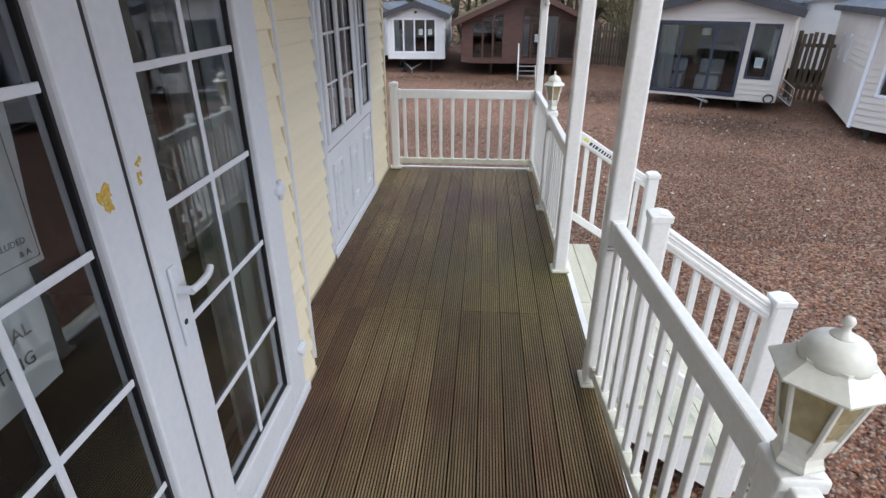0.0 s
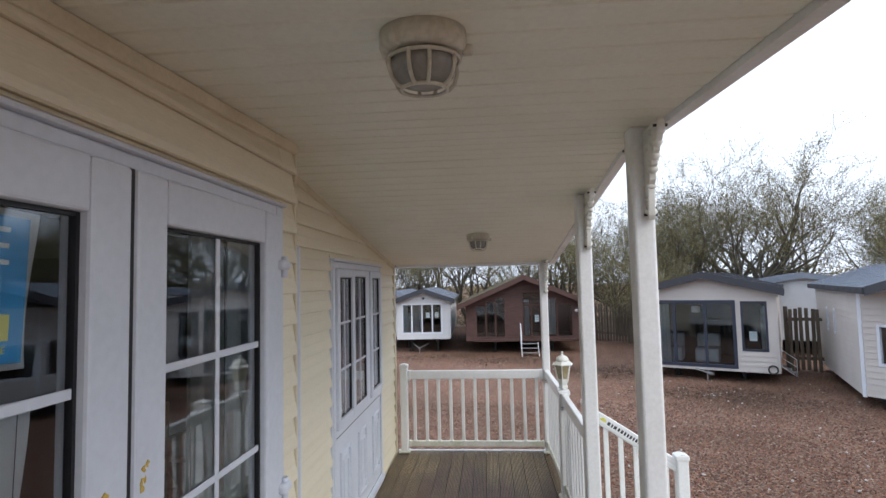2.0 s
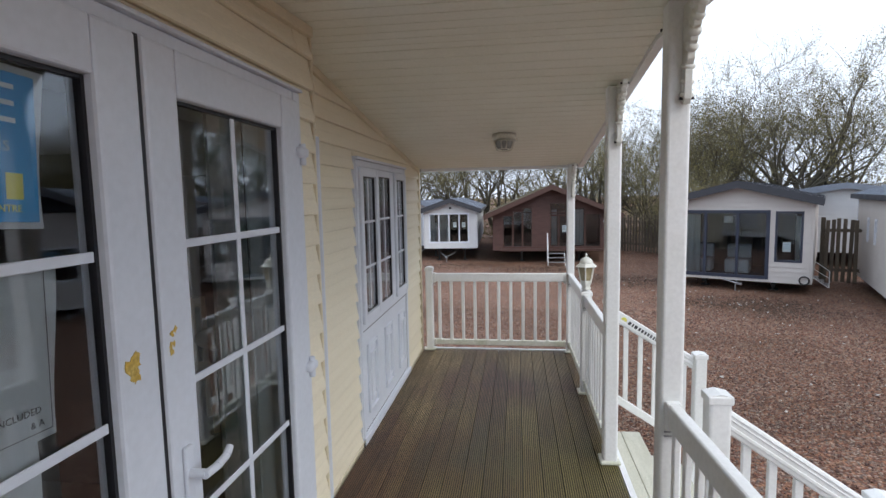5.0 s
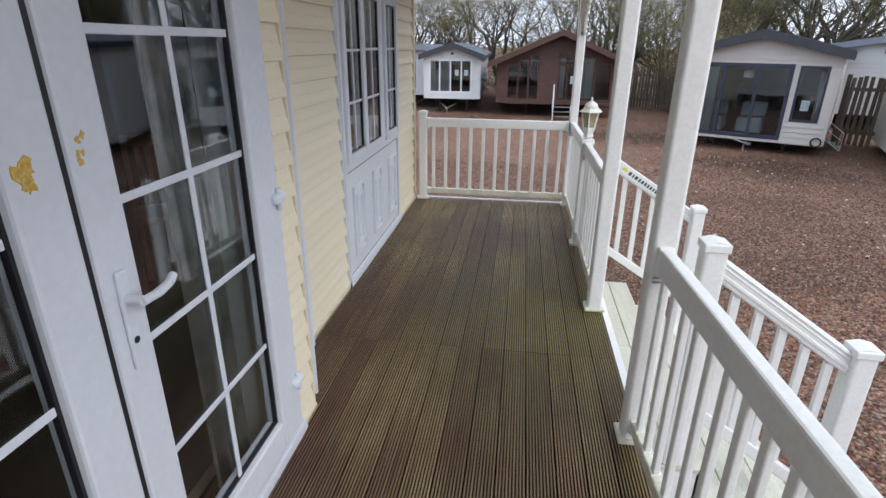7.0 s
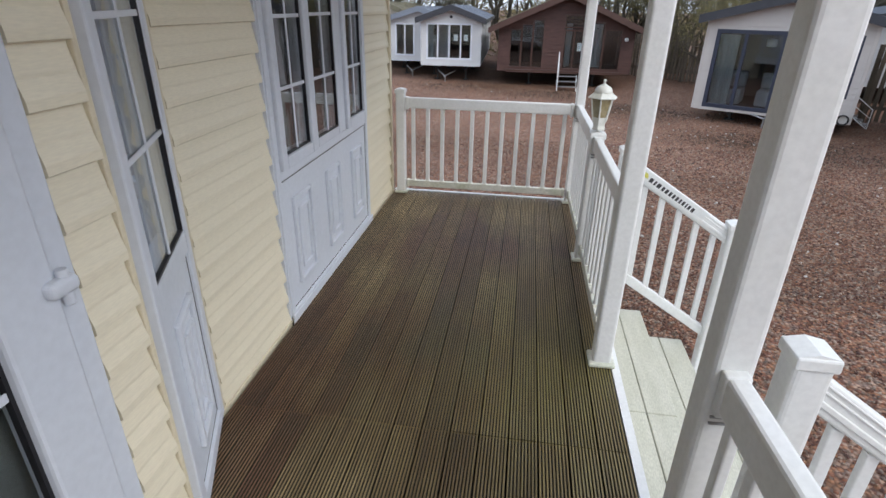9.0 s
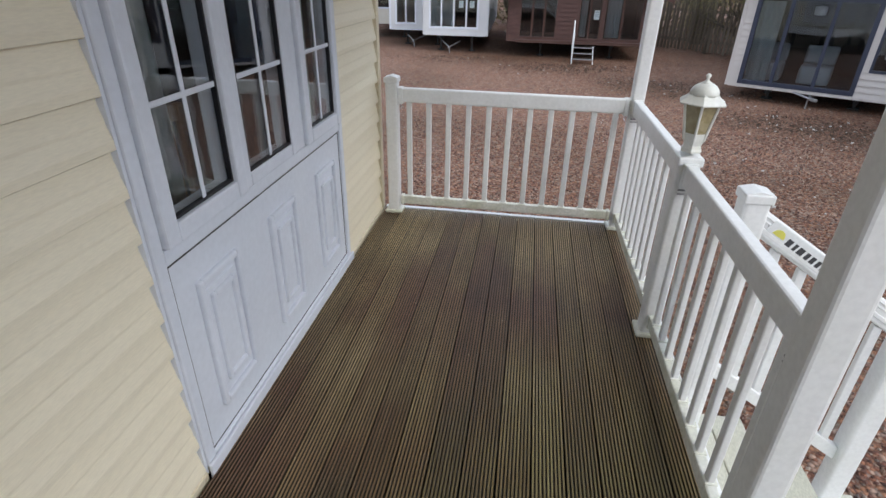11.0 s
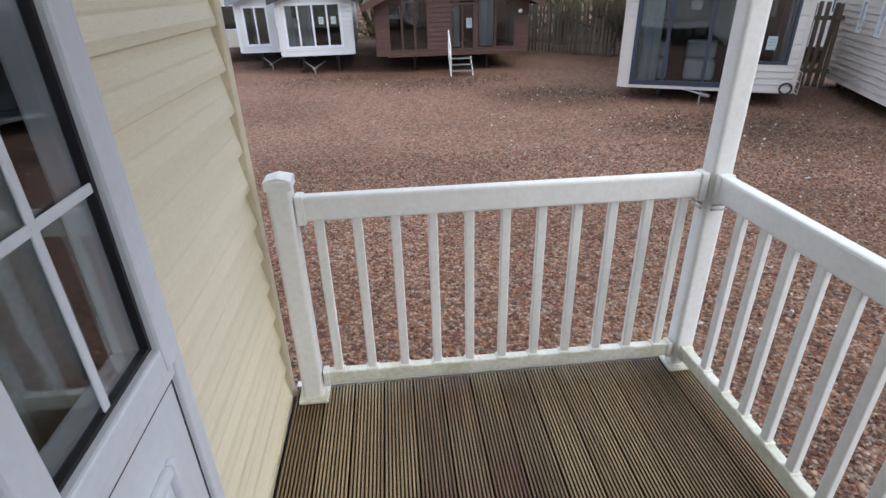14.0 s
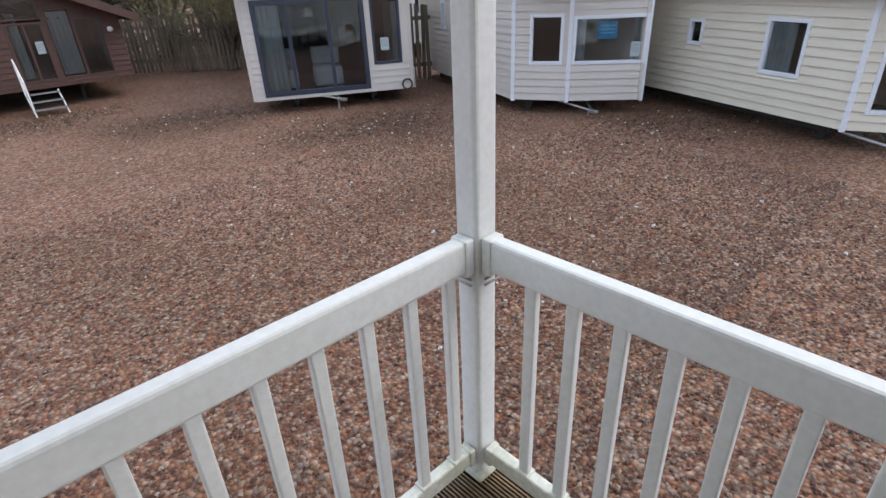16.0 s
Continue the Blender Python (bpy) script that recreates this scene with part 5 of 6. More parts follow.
dining_chair(pose(-1.66, 3.98, -0.01, 0, 0, 75), "light wooden slat-back chair by the window")
dining_chair(pose(-2.55, 3.1, -0.01, 0, 0, 40), "light wooden slat-back chair at the table")
tb = thing("dining_table", pose(-2.05, 3.3, -0.01), "dark wooden dining table laid with plates", "table")
part("tabletop", lathe([(0.44, 0.71), (0.45, 0.72), (0.45, 0.74), (0.44, 0.75)], 32), WOODIN, tb)
part("pedestal", lathe([(0.22, 0), (0.2, 0.03), (0.06, 0.1), (0.05, 0.6), (0.14, 0.70)], 16), WOODIN, tb)
for x, y in ((-1.88, 3.12), (-2.2, 3.45), (-1.85, 3.48)):
    pl = thing("plate", pose(x, y, 0.74), "white dinner plate laid on the table", "plate", "plates on the table")
    part("dish", lathe([(0.06, 0), (0.075, 0.006), (0.125, 0.02), (0.12, 0.022), (0.07, 0.01)], 24), UPVC, pl)
    gl = thing("wine_glass", pose(x + 0.12, y + 0.1, 0.74), "clear stemmed glass laid on the table", "glass", "glasses on the table")
    part("bowl", lathe([(0.03, 0), (0.004, 0.006), (0.004, 0.08), (0.03, 0.11), (0.034, 0.15), (0.03, 0.17)], 14), GLASS_FAR, gl)
so = thing("sofa", pose(-2.9, 0.6, -0.01, 0, 0, 90), "dark fabric sofa with a patterned cushion", "sofa")
part("base", box((-0.9, -0.4, 0.08), (0.9, 0.4, 0.30), 0.03), SOFA, so)
part("backrest", box((-0.9, 0.22, 0.30), (0.9, 0.42, 0.82), 0.06), SOFA, so)
for x in (-0.45, 0.45):
    part("seat_cushion", box((x - 0.42, -0.38, 0.30), (x + 0.42, 0.2, 0.44), 0.05), SOFA, so)
for x in (-0.98, 0.9):
    part("arm", box((x, -0.4, 0.08), (x + 0.14, 0.42, 0.58), 0.05), SOFA, so)
for x, a in ((-0.5, 20), (0.4, 12)):
    cu = thing("cushion", pose(-2.75, 0.6 + x, 0.62, 70, a, 90), "pale green patterned cushion on the sofa", "cushion")
    part("pad", box((-0.2, -0.2, -0.05), (0.2, 0.2, 0.05), 0.045, 3), CURTAIN, cu)


# ---- trees ----
def tree_parts(seed, height, stems, spread, leaves, leaf_size, levels=5):
    """A many-stemmed spring tree: tapered limbs, and small leaves on the twigs."""
    rnd = random.Random(seed)
    verts, faces, lv, lf = [], [], [], []

    def tube_seg(p, q, r0, r1, sides):
        d = (q - p).normalized()
        u = d.orthogonal().normalized()
        v = d.cross(u)
        base = len(verts)
        for c, r in ((p, r0), (q, r1)):
            for i in range(sides):
                a = 2 * math.pi * i / sides
                verts.append(tuple(c + r * (math.cos(a) * u + math.sin(a) * v)))
        for i in range(sides):
            j = (i + 1) % sides
            faces.append((base + i, base + j, base + sides + j, base + sides + i))

    def add_leaf(c):
        n = Vector((rnd.gauss(0, 1), rnd.gauss(0, 1), rnd.gauss(0, 1))).normalized()
        u = n.orthogonal().normalized()
        v = n.cross(u)
        s = leaf_size * rnd.uniform(0.6, 1.3)
        b = len(lv)
        lv.extend(tuple(c + q) for q in (-u * s, v * s * 0.5, u * s, -v * s * 0.5))
        lf.append((b, b + 1, b + 2, b + 3))

    def grow(p, d, length, r, level):
        segs = 4 if level < 2 else 3
        pts, rad = [p], [r]
        for k in range(segs):
            bend = 0.16 if level < 2 else 0.28
            d = (d + Vector((rnd.gauss(0, bend), rnd.gauss(0, bend), rnd.gauss(0.07, 0.1)))).normalized()
            pts.append(pts[-1] + d * length / segs)
            rad.append(r * (1 - 0.55 * (k + 1) / segs))
        sides = 7 if level == 0 else 5 if level == 1 else 3
        for k in range(segs):
            tube_seg(pts[k], pts[k + 1], rad[k], rad[k + 1], sides)
        if level >= levels - 1:
            for _ in range(leaves):
                k = rnd.randrange(segs)
                add_leaf(pts[k].lerp(pts[k + 1], rnd.random()) + Vector((rnd.gauss(0, 0.13), rnd.gauss(0, 0.13), rnd.gauss(0, 0.13))))
            return
        kids = 4 if level == 0 else 4
        for i in range(kids):
            k = rnd.randrange(1, segs + 1) if i < kids - 1 else segs
            if level == 0 and k < 2:
                k = 2
            side = Vector((rnd.gauss(0, 1), rnd.gauss(0, 1), rnd.gauss(0.1, 0.5)))
            side = (side - side.dot(d) * d).normalized()
            nd = (d * rnd.uniform(0.7, 1.0) + side * rnd.uniform(0.45, 0.9) * spread).normalized()
            grow(pts[k], nd, length * rnd.uniform(0.58, 0.8), max(rad[k] * rnd.uniform(0.55, 0.75), 0.007), level + 1)
    for i in range(stems):
        a = 2 * math.pi * i / stems + rnd.uniform(-0.4, 0.4)
        lean = 0.28 if stems > 1 else 0.05
        grow(Vector((0.12 * math.cos(a) * (stems > 1), 0.12 * math.sin(a) * (stems > 1), -0.1)), Vector((lean * math.cos(a), lean * math.sin(a), 1)).normalized(),
             height * rnd.uniform(0.36, 0.44), height * 0.021, 0)
    return verts, faces, lv, lf


def raw_mesh(name, verts, faces, material, smooth=False):
    me = bpy.data.meshes.new(name)
    me.from_pydata(verts, [], faces)
    me.materials.append(material)
    if smooth:
        me.polygons.foreach_set("use_smooth", [True] * len(me.polygons))
    me.update()
    return me


TREE_LABELS = ("tall spring tree with sparse olive young leaves", "bare-limbed tree with few young leaves behind the fence", "bushy many-stemmed tree in young yellow-green leaf")
protos = []
for k, (seed, h, stems, spread, lv, ls) in enumerate(((3, 8.7, 5, 0.95, 32, 0.025), (11, 8.2, 3, 1.0, 18, 0.023), (23, 6.4, 5, 0.9, 24, 0.025))):
    v, f, l1, l2 = tree_parts(seed, h, stems, spread, lv, ls)
    protos.append((raw_mesh("trunk", v, f, BARK, True), raw_mesh("crown", l1, l2, LEAF)))


def tree(kind, x, y, scale, turn):
    t = thing("tree", pose(x, y, GROUND, 0, 0, turn) @ Matrix.Scale(scale, 4), TREE_LABELS[kind], "tree", "trees round the yard")
    piece("trunk", protos[kind][0], t, pose(0, 0, 0))
    tagged(piece("crown", protos[kind][1], t, pose(0, 0, 0)), "young leaves")


for kind, x, y, sc, turn in ((0, 11.9, 25.0, 1.22, 20), (0, 9.9, 26.5, 0.90, 140), (1, 17.8, 24.0, 0.92, 60), (0, 20.5, 25.0, 0.82, 250), (1, 8.6, 26.0, 0.9, 200), (2, 6.3, 25.6, 1.0, 10),
                             (2, 4.2, 27.5, 1.1, 90), (1, 1.4, 31.0, 0.95, 320), (1, -1.2, 32.0, 1.0, 100), (0, -4.2, 33.0, 0.85, 190), (1, -7.5, 34.0, 0.95, 30), (2, -11.0, 33.0, 1.0, 70),
                             (1, 24.5, 21.0, 0.9, 120), (2, 6.75, 21.75, 0.62, 45), (1, 12.3, 31.0, 1.0, 280), (0, -14.5, 32.0, 0.8, 15), (0, 27.5, 15.0, 0.85, 40), (1, 31.0, 6.0, 0.95, 75),
                             (0, 16.2, 21.8, 0.88, 310), (1, 14.6, 27.0, 1.05, 15), (0, 18.9, 20.4, 0.74, 165), (1, 9.8, 30.5, 1.0, 230), (2, 21.0, 19.0, 1.0, 200),
                             (1, 4.0, 35.0, 1.1, 45), (1, -3.0, 37.0, 1.1, 260), (1, -8.5, 38.0, 1.1, 130), (0, 23.0, 27.0, 0.95, 80), (1, 28.0, 24.0, 1.0, 10)):
    tree(kind, x, y, sc, turn)

# hedge and far woods
def scrub(name, a, b, depth, height, n, size, label, seed, material):
    rnd = random.Random(seed)
    vs, fs = [], []
    for _ in range(n):
        u = rnd.random()
        top = height * (0.65 + 0.35 * math.sin(u * 23 + seed) * math.sin(u * 61))
        c = Vector((a[0] + (b[0] - a[0]) * u + rnd.uniform(-1, 1) * depth, a[1] + (b[1] - a[1]) * u + rnd.uniform(-1, 1) * depth, GROUND + top * rnd.random() ** 0.7))
        nrm = Vector((rnd.gauss(0, 1), rnd.gauss(0, 1), rnd.gauss(0, 1))).normalized()
        p = nrm.orthogonal().normalized()
        q = nrm.cross(p)
        s = size * rnd.uniform(0.5, 1.4)
        k = len(vs)
        vs.extend(tuple(c + w) for w in (-p * s, q * s * 0.55, p * s, -q * s * 0.55))
        fs.append((k, k + 1, k + 2, k + 3))
    ob = new(name, raw_mesh(name, vs, fs, material))
    return tagged(ob, label, "hedge", kind="stuff")


OLIVE = mat("hedge_leaves", (0.19, 0.17, 0.075), 0.8, (0.20, 0.145, 0.075), 0.8, 30, 0.8, 0.3, 0.0, random_amount=0.35, island=True)
scrub("hedge", (-18, 36), (6, 30), 1.3, 1.7, 9000, 0.07, "olive brown scrub behind the cabins", 4, OLIVE)
scrub("hedge", (5, 28), (30, 24), 1.5, 1.6, 10000, 0.07, "olive brown scrub beneath the trees", 7, OLIVE)
scrub("hedge", (30, 24), (34, -20), 1.5, 3.0, 9000, 0.09, "olive brown scrub beside the yard", 9, OLIVE)
scrub("woods", (-70, 60), (90, 55), 6, 4.2, 45000, 0.13, "far brown woods", 12, OLIVE)

# caravan behind the fence
cab_f = cabin("static_caravan", ground_m(8.3, 19.6, -24), 5.2, 6, 0.4, 2.15, 2.6, PALESIDE, GREYROOF, GREYROOF, "pale caravan with a ribbed grey roof behind the fence", front=[(3.4, 4.0, 1.2, 1.9)], trim_corner=PALESIDE)
far_window(cab_f, 3.4, 4.0, 1.2, 1.9, (), UPVC, 0.05)

# ---- loose stones, litter ----
def stone_mat():
    m = bpy.data.materials.new("loose_stones")
    m.use_nodes = True
    n, l = m.node_tree.nodes, m.node_tree.links
    b = n["Principled BSDF"]
    b.inputs["Roughness"].default_value = 0.75
    g = n.new("ShaderNodeNewGeometry")
    ra = n.new("ShaderNodeValToRGB")
    e = ra.color_ramp.elements
    e[0].position, e[0].color = 0.0, (0.07, 0.038, 0.03, 1)
    e[1].position, e[1].color = 1.0, (0.48, 0.39, 0.32, 1)
    for pos, c in ((0.25, (0.13, 0.062, 0.048)), (0.45, (0.20, 0.105, 0.074)), (0.62, (0.25, 0.15, 0.098)), (0.76, (0.155, 0.125, 0.108)), (0.9, (0.33, 0.255, 0.205))):
        e.new(pos).color = (*c, 1)
    l.new(g.outputs["Random Per Island"], ra.inputs[0])
    tc, nz, mx = n.new("ShaderNodeTexCoord"), n.new("ShaderNodeTexNoise"), n.new("ShaderNodeMixRGB")
    nz.inputs["Scale"].default_value = 160
    mx.blend_type = "MULTIPLY"
    mx.inputs[0].default_value = 0.5
    l.new(tc.outputs["Object"], nz.inputs["Vector"])
    l.new(ra.outputs[0], mx.inputs[1])
    l.new(nz.outputs[0], mx.inputs[2])
    hs = n.new("ShaderNodeHueSaturation")
    hs.inputs["Saturation"].default_value = 1.14
    l.new(mx.outputs[0], hs.inputs["Color"])
    l.new(hs.outputs[0], b.inputs["Base Color"])
    return m


def scatter_stones(name, n, place, size, label, material, seed, flat=0.6):
    """Low stones, each an eight-sided lump of its own."""
    rng = np.random.default_rng(seed)
    xy = place(rng, n)
    base = np.array([(1, 0, 0), (0, 1, 0), (-1, 0, 0), (0, -1, 0), (0, 0, 1), (0, 0, -1)], float)
    tri = np.array([(0, 1, 4), (1, 2, 4), (2, 3, 4), (3, 0, 4), (1, 0, 5), (2, 1, 5), (3, 2, 5), (0, 3, 5)])
    s = rng.uniform(size[0], size[1], (n, 1, 1)) * rng.uniform(0.6, 1.25, (n, 6, 1))
    v = base[None] * s * np.array([1.0, 0.8, flat])
    a = rng.uniform(0, 2 * np.pi, n)
    ca, sa = np.cos(a)[:, None], np.sin(a)[:, None]
    tl = rng.normal(0, 0.35, (n, 1))
    x, y, z = v[..., 0], v[..., 1], v[..., 2]
    x, z = x + tl * z, z - tl * x
    out = np.stack([ca * x - sa * y + xy[:, :1], sa * x + ca * y + xy[:, 1:2], z + GROUND + 0.3 * s[:, :, 0].mean(1, keepdims=True)], -1)
    me = bpy.data.meshes.new(name)
    fs = (tri[None] + 6 * np.arange(n)[:, None, None]).reshape(-1, 3)
    me.from_pydata(out.reshape(-1, 3).tolist(), [], fs.tolist())
    me.materials.append(material)
    ob = new(name, me)
    return tagged(ob, label, "gravel", kind="stuff")


STONES = stone_mat()


def near_yard(rng, n):
    """Thick beside the deck, thinner further off."""
    k = n * 2
    d = rng.random(k) ** 1.5 * 6.0
    beyond = rng.random(k) < 0.55
    x = np.where(beyond, rng.uniform(-2.6, 7.0, k), 0.72 + d)
    y = np.where(beyond, 5.5 + d, rng.uniform(-1.5, 5.6, k))
    ok = ~((x > 0.6) & (x < 1.65) & (y > 1.65) & (y < 3.85))
    return np.stack([x, y], 1)[ok][:n]


scatter_stones("gravel", 62000, near_yard, (0.009, 0.022), "loose red, brown and grey stones", STONES, 5)


def under_deck(rng, n):
    return np.stack([rng.uniform(0.2, 1.6, n), rng.uniform(-1.0, 5.5, n)], 1)


scatter_stones("gravel", 5000, under_deck, (0.008, 0.02), "loose red and grey stones beneath the deck", STONES, 8)
LITTER = mat("dead_leaf_litter", (0.075, 0.045, 0.03), 0.85, (0.12, 0.075, 0.045), 6, 60, 0.7, 0.3, 0.1, random_amount=0.5, island=True)


def patches(rng, n):
    c = np.array([(5.9, 11.7), (5.2, 12.3), (7.9, 8.6), (8.7, 7.6), (2.9, 16.0), (3.8, 15.2), (0.2, 17.8), (4.5, 12.6), (-2.6, 19.0), (1.5, 18.2)])
    i = rng.integers(0, len(c), n)
    return c[i] + rng.normal(0, 1, (n, 2)) * np.array([0.8, 0.5])


scatter_stones("leaf_litter", 6500, patches, (0.012, 0.034), "dark dead leaves and soil lying in patches", LITTER, 21, 0.25)
CHALK = mat("pale_chips", (0.55, 0.53, 0.50), 0.7, None, 8, 60, 0.5, 0.2, 0.05)
scatter_stones("pale_chips", 260, lambda rng, n: np.concatenate([patches(rng, n // 2), np.stack([rng.uniform(1, 8, n - n // 2), rng.uniform(5, 14, n - n // 2)], 1)]), (0.015, 0.032), "a few pale stone chips", CHALK, 33)
WEED = mat("weed_green", (0.10, 0.17, 0.04), 0.7, None, 10, 60, 0.5, 0.2, 0.0, random_amount=0.3, island=True)
rnd = random.Random(77)
vs, fs = [], []
for cx, cy, n, sp in ((0.0, 6.35, 40, 0.05), (0.25, 6.2, 30, 0.04), (-2.2, 7.6, 60, 0.12), (1.0, 1.45, 900, 0.16), (0.9, 1.1, 600, 0.14), (-3.2, 13.6, 160, 0.5)):
    for _ in range(n):
        x, y = cx + rnd.gauss(0, sp), cy + rnd.gauss(0, sp)
        a, h = rnd.uniform(0, 6.3), rnd.uniform(0.02, 0.05)
        k = len(vs)
        dx, dy = math.cos(a) * 0.008, math.sin(a) * 0.008
        vs.extend([(x - dx, y - dy, GROUND), (x + dx, y + dy, GROUND), (x + rnd.gauss(0, 0.02), y + rnd.gauss(0, 0.02), GROUND + h)])
        fs.append((k, k + 1, k + 2))
tagged(new("weeds", raw_mesh("weeds", vs, fs, WEED)), "small green weeds in the gravel", "weeds", kind="stuff")


# ---- small things at the caravans ----
def metal_steps(m, label, width=0.62, n=3):
    s = thing("cabin_steps", m, label, "steps", "cabin steps")
    for i in range(n):
        part("tread", box((0, i * 0.2, 0.14 * (i + 1) - 0.02), (width, i * 0.2 + 0.19, 0.14 * (i + 1)), 0.004), STEEL, s)
    for x in (0.0, width):
        part("stringer", prism([(0, 0), (0.06, 0), (n * 0.2, n * 0.14 - 0.03), (n * 0.2, n * 0.14 + 0.03)], 0, x - 0.012, x + 0.012), RAILW, s)
    rail = bmesh.new()
    pts = [(0, 0.02, 0), (0, 0.02, 0.72), (0, n * 0.2, 1.15), (0, n * 0.2, 0.4)]
    for p, q in zip(pts, pts[1:]):
        add_tube(rail, p, q, 0.016, 0.016, 8)
    add_tube(rail, (0, 0.02, 0.4), (0, n * 0.2, 0.8), 0.012, 0.012, 8)
    part("handrail", rail, RAILW, s, "white tubular handrail")


metal_steps(pose(1.10, 18.85, GROUND, 0, 0, -1), "grey metal steps with a white handrail at the cabin door")
metal_steps(cab_c.matrix_basis @ pose(3.62, 1.5, -0.11, 0, 0, 90) @ Matrix.Scale(0.62, 4), "metal steps with a white handrail beside the caravan", 0.55)


def local(c, x, y, z, *r):
    return c.matrix_basis @ pose(x, y, z, *r)


def paper_sign(m, w, h, label, material=None):
    p = thing("paper_sign", m, label, "sign", "signs in windows")
    part("sheet", box((0, 0, 0), (w, 0.002, h)), material or PAPER, p)
    for i in range(3):
        part("print_bar", box((w * 0.15, -0.0012, h * (0.75 - 0.22 * i)), (w * 0.85, 0, h * (0.80 - 0.22 * i))), INK_PALE, p)


paper_sign(local(cab_c, 2.62, 0.034, 0.95), 0.17, 0.24, "white paper notice in a caravan window")
paper_sign(local(cab_b, 2.62, 0.034, 1.05), 0.16, 0.26, "white paper notice on the cabin door")
paper_sign(local(cab_a, 1.15, 0.034, 1.25), 0.14, 0.20, "white paper notice in a patio door")
paper_sign(local(cab_a, 1.50, 0.034, 1.25), 0.14, 0.20, "white paper notice in a patio door")
paper_sign(local(cab_a2, 1.65, 0.034, 1.2), 0.13, 0.17, "white paper notice in a window")
BAND = mat("blue_band", (0.03, 0.22, 0.42), 0.5, None, 6, 60, 0.3, 0.05, 0.0)
d1 = Vector((d_pts[2][0] - d_pts[1][0], d_pts[2][1] - d_pts[1][1]))
m_d = pose(d_pts[1][0], d_pts[1][1], GROUND, 0, 0, math.degrees(math.atan2(d1.y, d1.x)))
paper_sign(m_d @ pose(0.48, 0.032, 1.28), 0.32, 0.27, "blue and white sale sign in a caravan window", BAND)
paper_sign(m_d @ pose(1.05, 0.032, 0.98), 0.16, 0.24, "white paper notice in a caravan window")

# curtains, seats and lamps behind the far glass
NET = mat("pale_blue_curtain", (0.62, 0.72, 0.76), 0.85, (0.5, 0.6, 0.66), 5, 60, 0.6, 0.15, 0.03)
curtain(local(cab_c, 0.31, 0.10, 0.30), 0.42, 1.58, "pale blue curtain at the sliding door", 4, 0.03, NET)
curtain(local(cab_c, 2.88, 0.09, 0.74), 0.12, 1.10, "pale blue curtain at the side window", 2, 0.03, NET)
SEATF = mat("grey_seat_cloth", (0.30, 0.31, 0.33), 0.9, (0.22, 0.23, 0.25), 6, 90, 0.6, 0.2, 0.05)
for x, z in ((0.62, 0.26), (1.55, 0.26)):
    s = thing("armchair", local(cab_c, x, 0.9, z), "grey cloth armchair inside the caravan", "armchair")
    part("seat", box((-0.3, -0.3, 0.0), (0.3, 0.3, 0.38), 0.05), SEATF, s)
    part("backrest", box((-0.3, 0.2, 0.38), (0.3, 0.34, 0.75), 0.05), SEATF, s)
pend = thing("pendant_lamp", local(cab_c, 1.30, 0.8, 1.62), "white pendant lamp hanging inside the caravan", "lamp")
part("shade", lathe([(0.10, 0), (0.11, 0.02), (0.11, 0.16), (0.03, 0.18)], 16), PAPER, pend)
part("cord", tube((0, 0, 0.18), (0, 0, 0.44), 0.008), BLACK, pend)
for s0, w in ((0.12, 0.2), (1.62, 0.22)):
    curtain(local(cab_a, s0 + 0.1, 0.09, 0.66), w, 1.1, "pale curtain at the patio doors", 3, 0.03, NET)
curtain(local(cab_b, 2.22, 0.09, 0.55), 0.2, 1.35, "pale curtain at the cabin door", 3, 0.03, NET)
curtain(local(cab_b, 3.0, 0.09, 0.55), 0.42, 1.35, "pale curtain swept aside in the cabin window", 4, 0.03, NET)
e4 = Vector((e_pts[0][0] - e_pts[4][0], e_pts[0][1] - e_pts[4][1]))
m_e = pose(e_pts[4][0], e_pts[4][1], GROUND, 0, 0, math.degrees(math.atan2(e4.y, e4.x)))
curtain(m_e @ pose(6.61, 0.05, 0.89), 0.40, 0.66, "blue net curtain drawn across the window", 5, 0.012, NET)
for s0 in (0.09, 1.06):
    curtain(m_d @ pose(s0 + 0.03, 0.07, 0.9), 0.16, 0.74, "pale curtain at the caravan's front window", 2, 0.02, NET)
bm = bmesh.new()
add_prism(bm, [(cx0 * 0.97 + 9.6 * 0.03, cy0 * 0.97 + 12.5 * 0.03) for cx0, cy0 in d_pts], 2, 2.26, 2.34)
bmesh.ops.recalc_face_normals(bm, faces=bm.faces)
part("inner_ceiling", bm, INTERIOR, cab_d)
part("inner_wall", box((0.2, 1.9, 0.42), (3.2, 1.96, 2.18)), INTERIOR, cab_d).matrix_basis = pose(*d_pts[1], 0, 0, 0, math.degrees(math.atan2(d1.y, d1.x)))

# hitches and a jockey wheel
def hitch(m, label):
    h = thing("tow_hitch", m, label, "tow hitch", "tow hitches")
    bm = bmesh.new()
    add_tube(bm, (-0.3, 0.4, 0.22), (0, -0.2, 0.10), 0.022, 0.022, 8)
    add_tube(bm, (0.3, 0.4, 0.22), (0, -0.2, 0.10), 0.022, 0.022, 8)
    part("frame", bm, STEEL, h)
    part("coupling", box((-0.04, -0.35, 0.07), (0.04, -0.18, 0.13), 0.015), STEEL, h)
    part("jack", tube((0.0, -0.12, -0.11), (0.0, -0.12, 0.11), 0.02), STEEL, h)


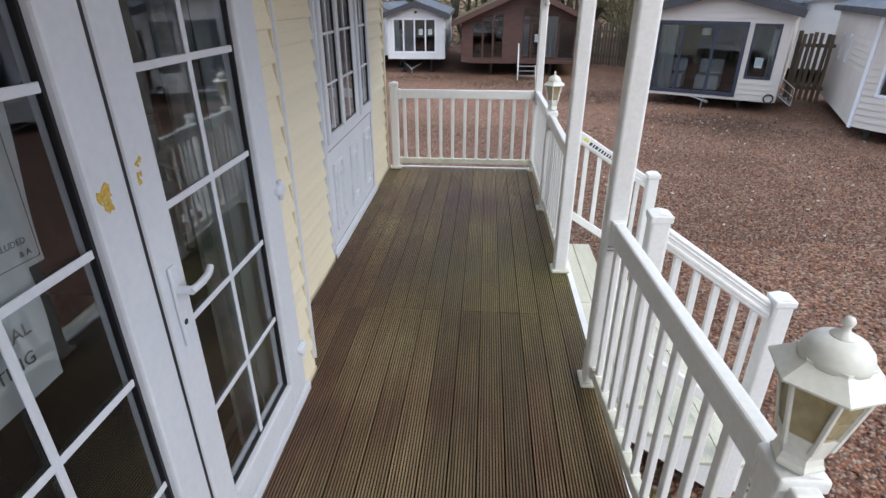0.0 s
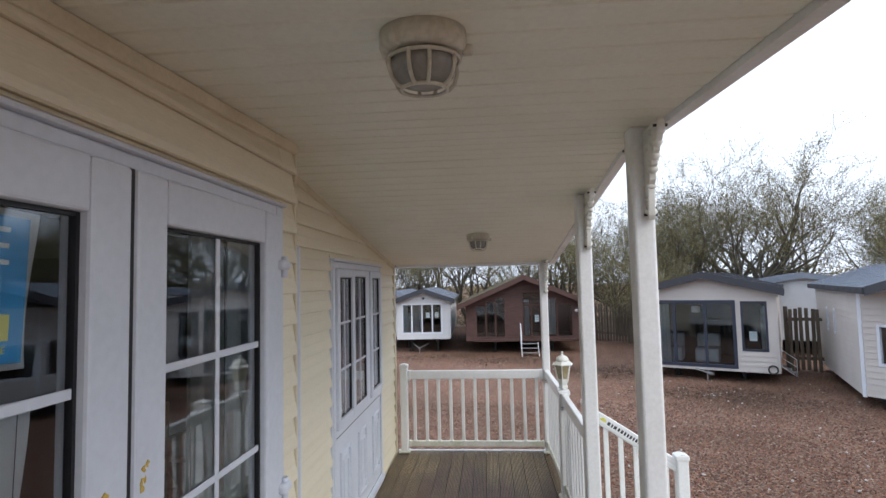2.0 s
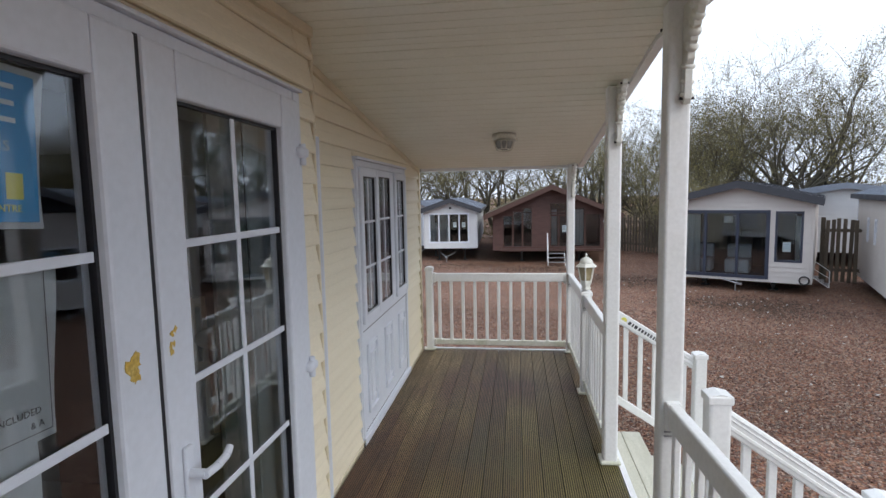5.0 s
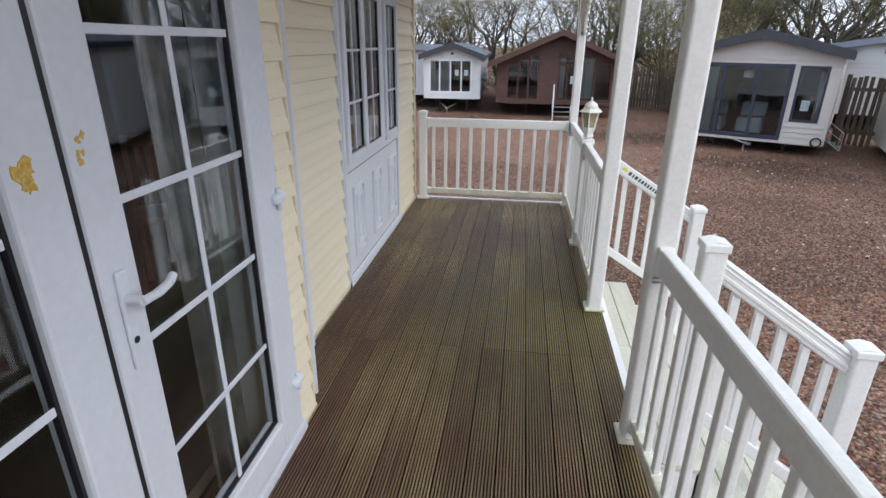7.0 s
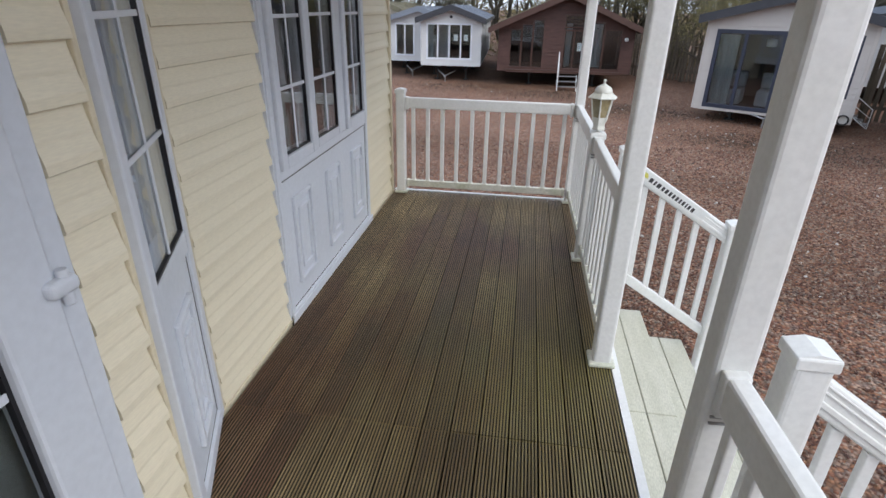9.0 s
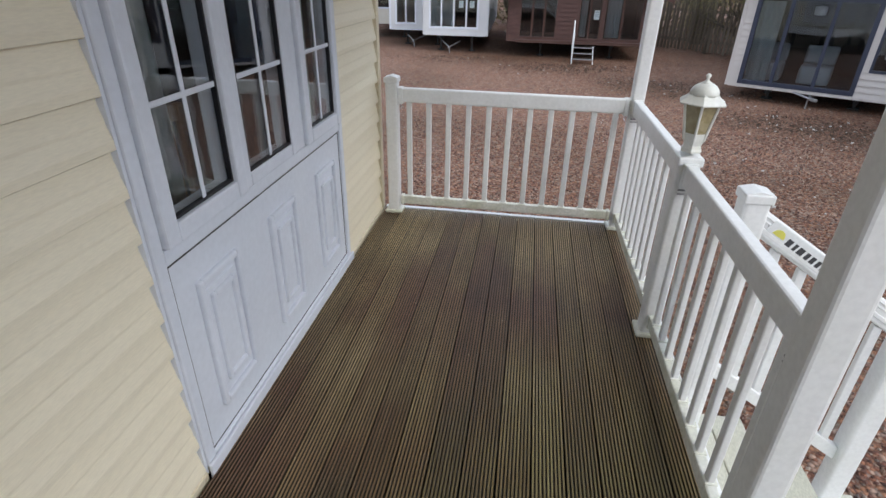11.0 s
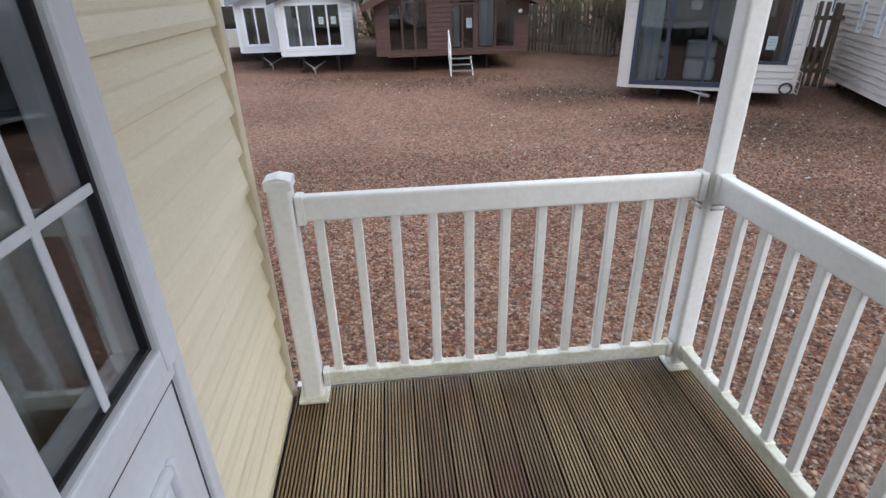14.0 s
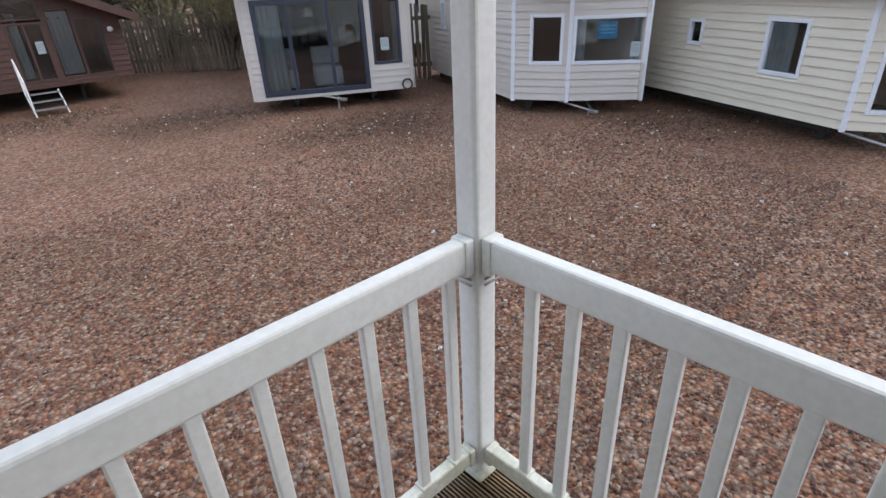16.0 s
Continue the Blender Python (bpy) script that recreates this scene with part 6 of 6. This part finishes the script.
hitch(local(cab_c, 1.55, 0.0, 0, 0, 0, 40), "grey steel tow hitch beneath the caravan's front")
hitch(local(cab_a, 0.9, -0.1, 0), "grey steel tow hitch beneath the caravan's front")
hitch(local(cab_a2, 0.9, -0.1, 0), "grey steel tow hitch beneath the caravan's front")
hitch(m_d @ pose(0.35, 0.0, 0, 0, 0, 30), "grey steel tow hitch beneath the caravan's front")
hitch(pose(*e_pts[1], GROUND, 0, 0, -30), "grey steel tow hitch beneath the caravan's front")
jw = thing("hose_coil", local(cab_c, 3.1, -0.06, 0.26), "dark round hose end hanging below the caravan", "hose")
part("ring", ring_mesh(0.10, 0.018), DARKSTEEL, jw).matrix_basis = pose(0, 0, 0, 90)
wl_b = thing("wall_light", local(cab_b, 4.18, -0.02, 1.45), "white bulkhead light on the brown cabin wall", "wall light")
part("body", lathe([(0.06, 0), (0.06, 0.03), (0.045, 0.06), (0.01, 0.07)], 16), PAPER, wl_b).matrix_basis = pose(0, 0, 0, 90)
vent = thing("wall_vent", local(cab_a, 1.05, -0.02, 2.02), "dark round badge under the caravan's gable", "vent")
part("body", lathe([(0.05, 0), (0.05, 0.015), (0.04, 0.02)], 16), DARKTRIM, vent).matrix_basis = pose(0, 0, 0, 90)

# brown timber bench seen beyond the lodge's corner
RED = mat("red_brown_stain", (0.17, 0.055, 0.035), 0.6, (0.11, 0.04, 0.028), 5, 60, 0.6, 0.3, 0.05)
bench = thing("picnic_bench", pose(-4.95, 15.3, GROUND, 0, 0, 10), "red-brown timber bench frame on a pale block", "bench")
for x in (0.0, 0.42):
    part("leg", prism([(x, 0.0), (x + 0.08, 0.0), (x + 0.02, 0.78), (x - 0.06, 0.78)], 1, -0.04, 0.04), RED, bench)
part("rail", box((-0.3, -0.045, 0.40), (0.6, 0.045, 0.48), 0.006), RED, bench)
part("top", box((-0.5, -0.3, 0.78), (0.55, 0.3, 0.82), 0.006), RED, bench)
blk = thing("concrete_block", pose(-4.82, 15.45, GROUND, 0, 0, 10), "pale concrete block on the gravel", "block")
part("body", box((-0.25, -0.12, 0), (0.42, 0.14, 0.2), 0.012), CHALK, blk)
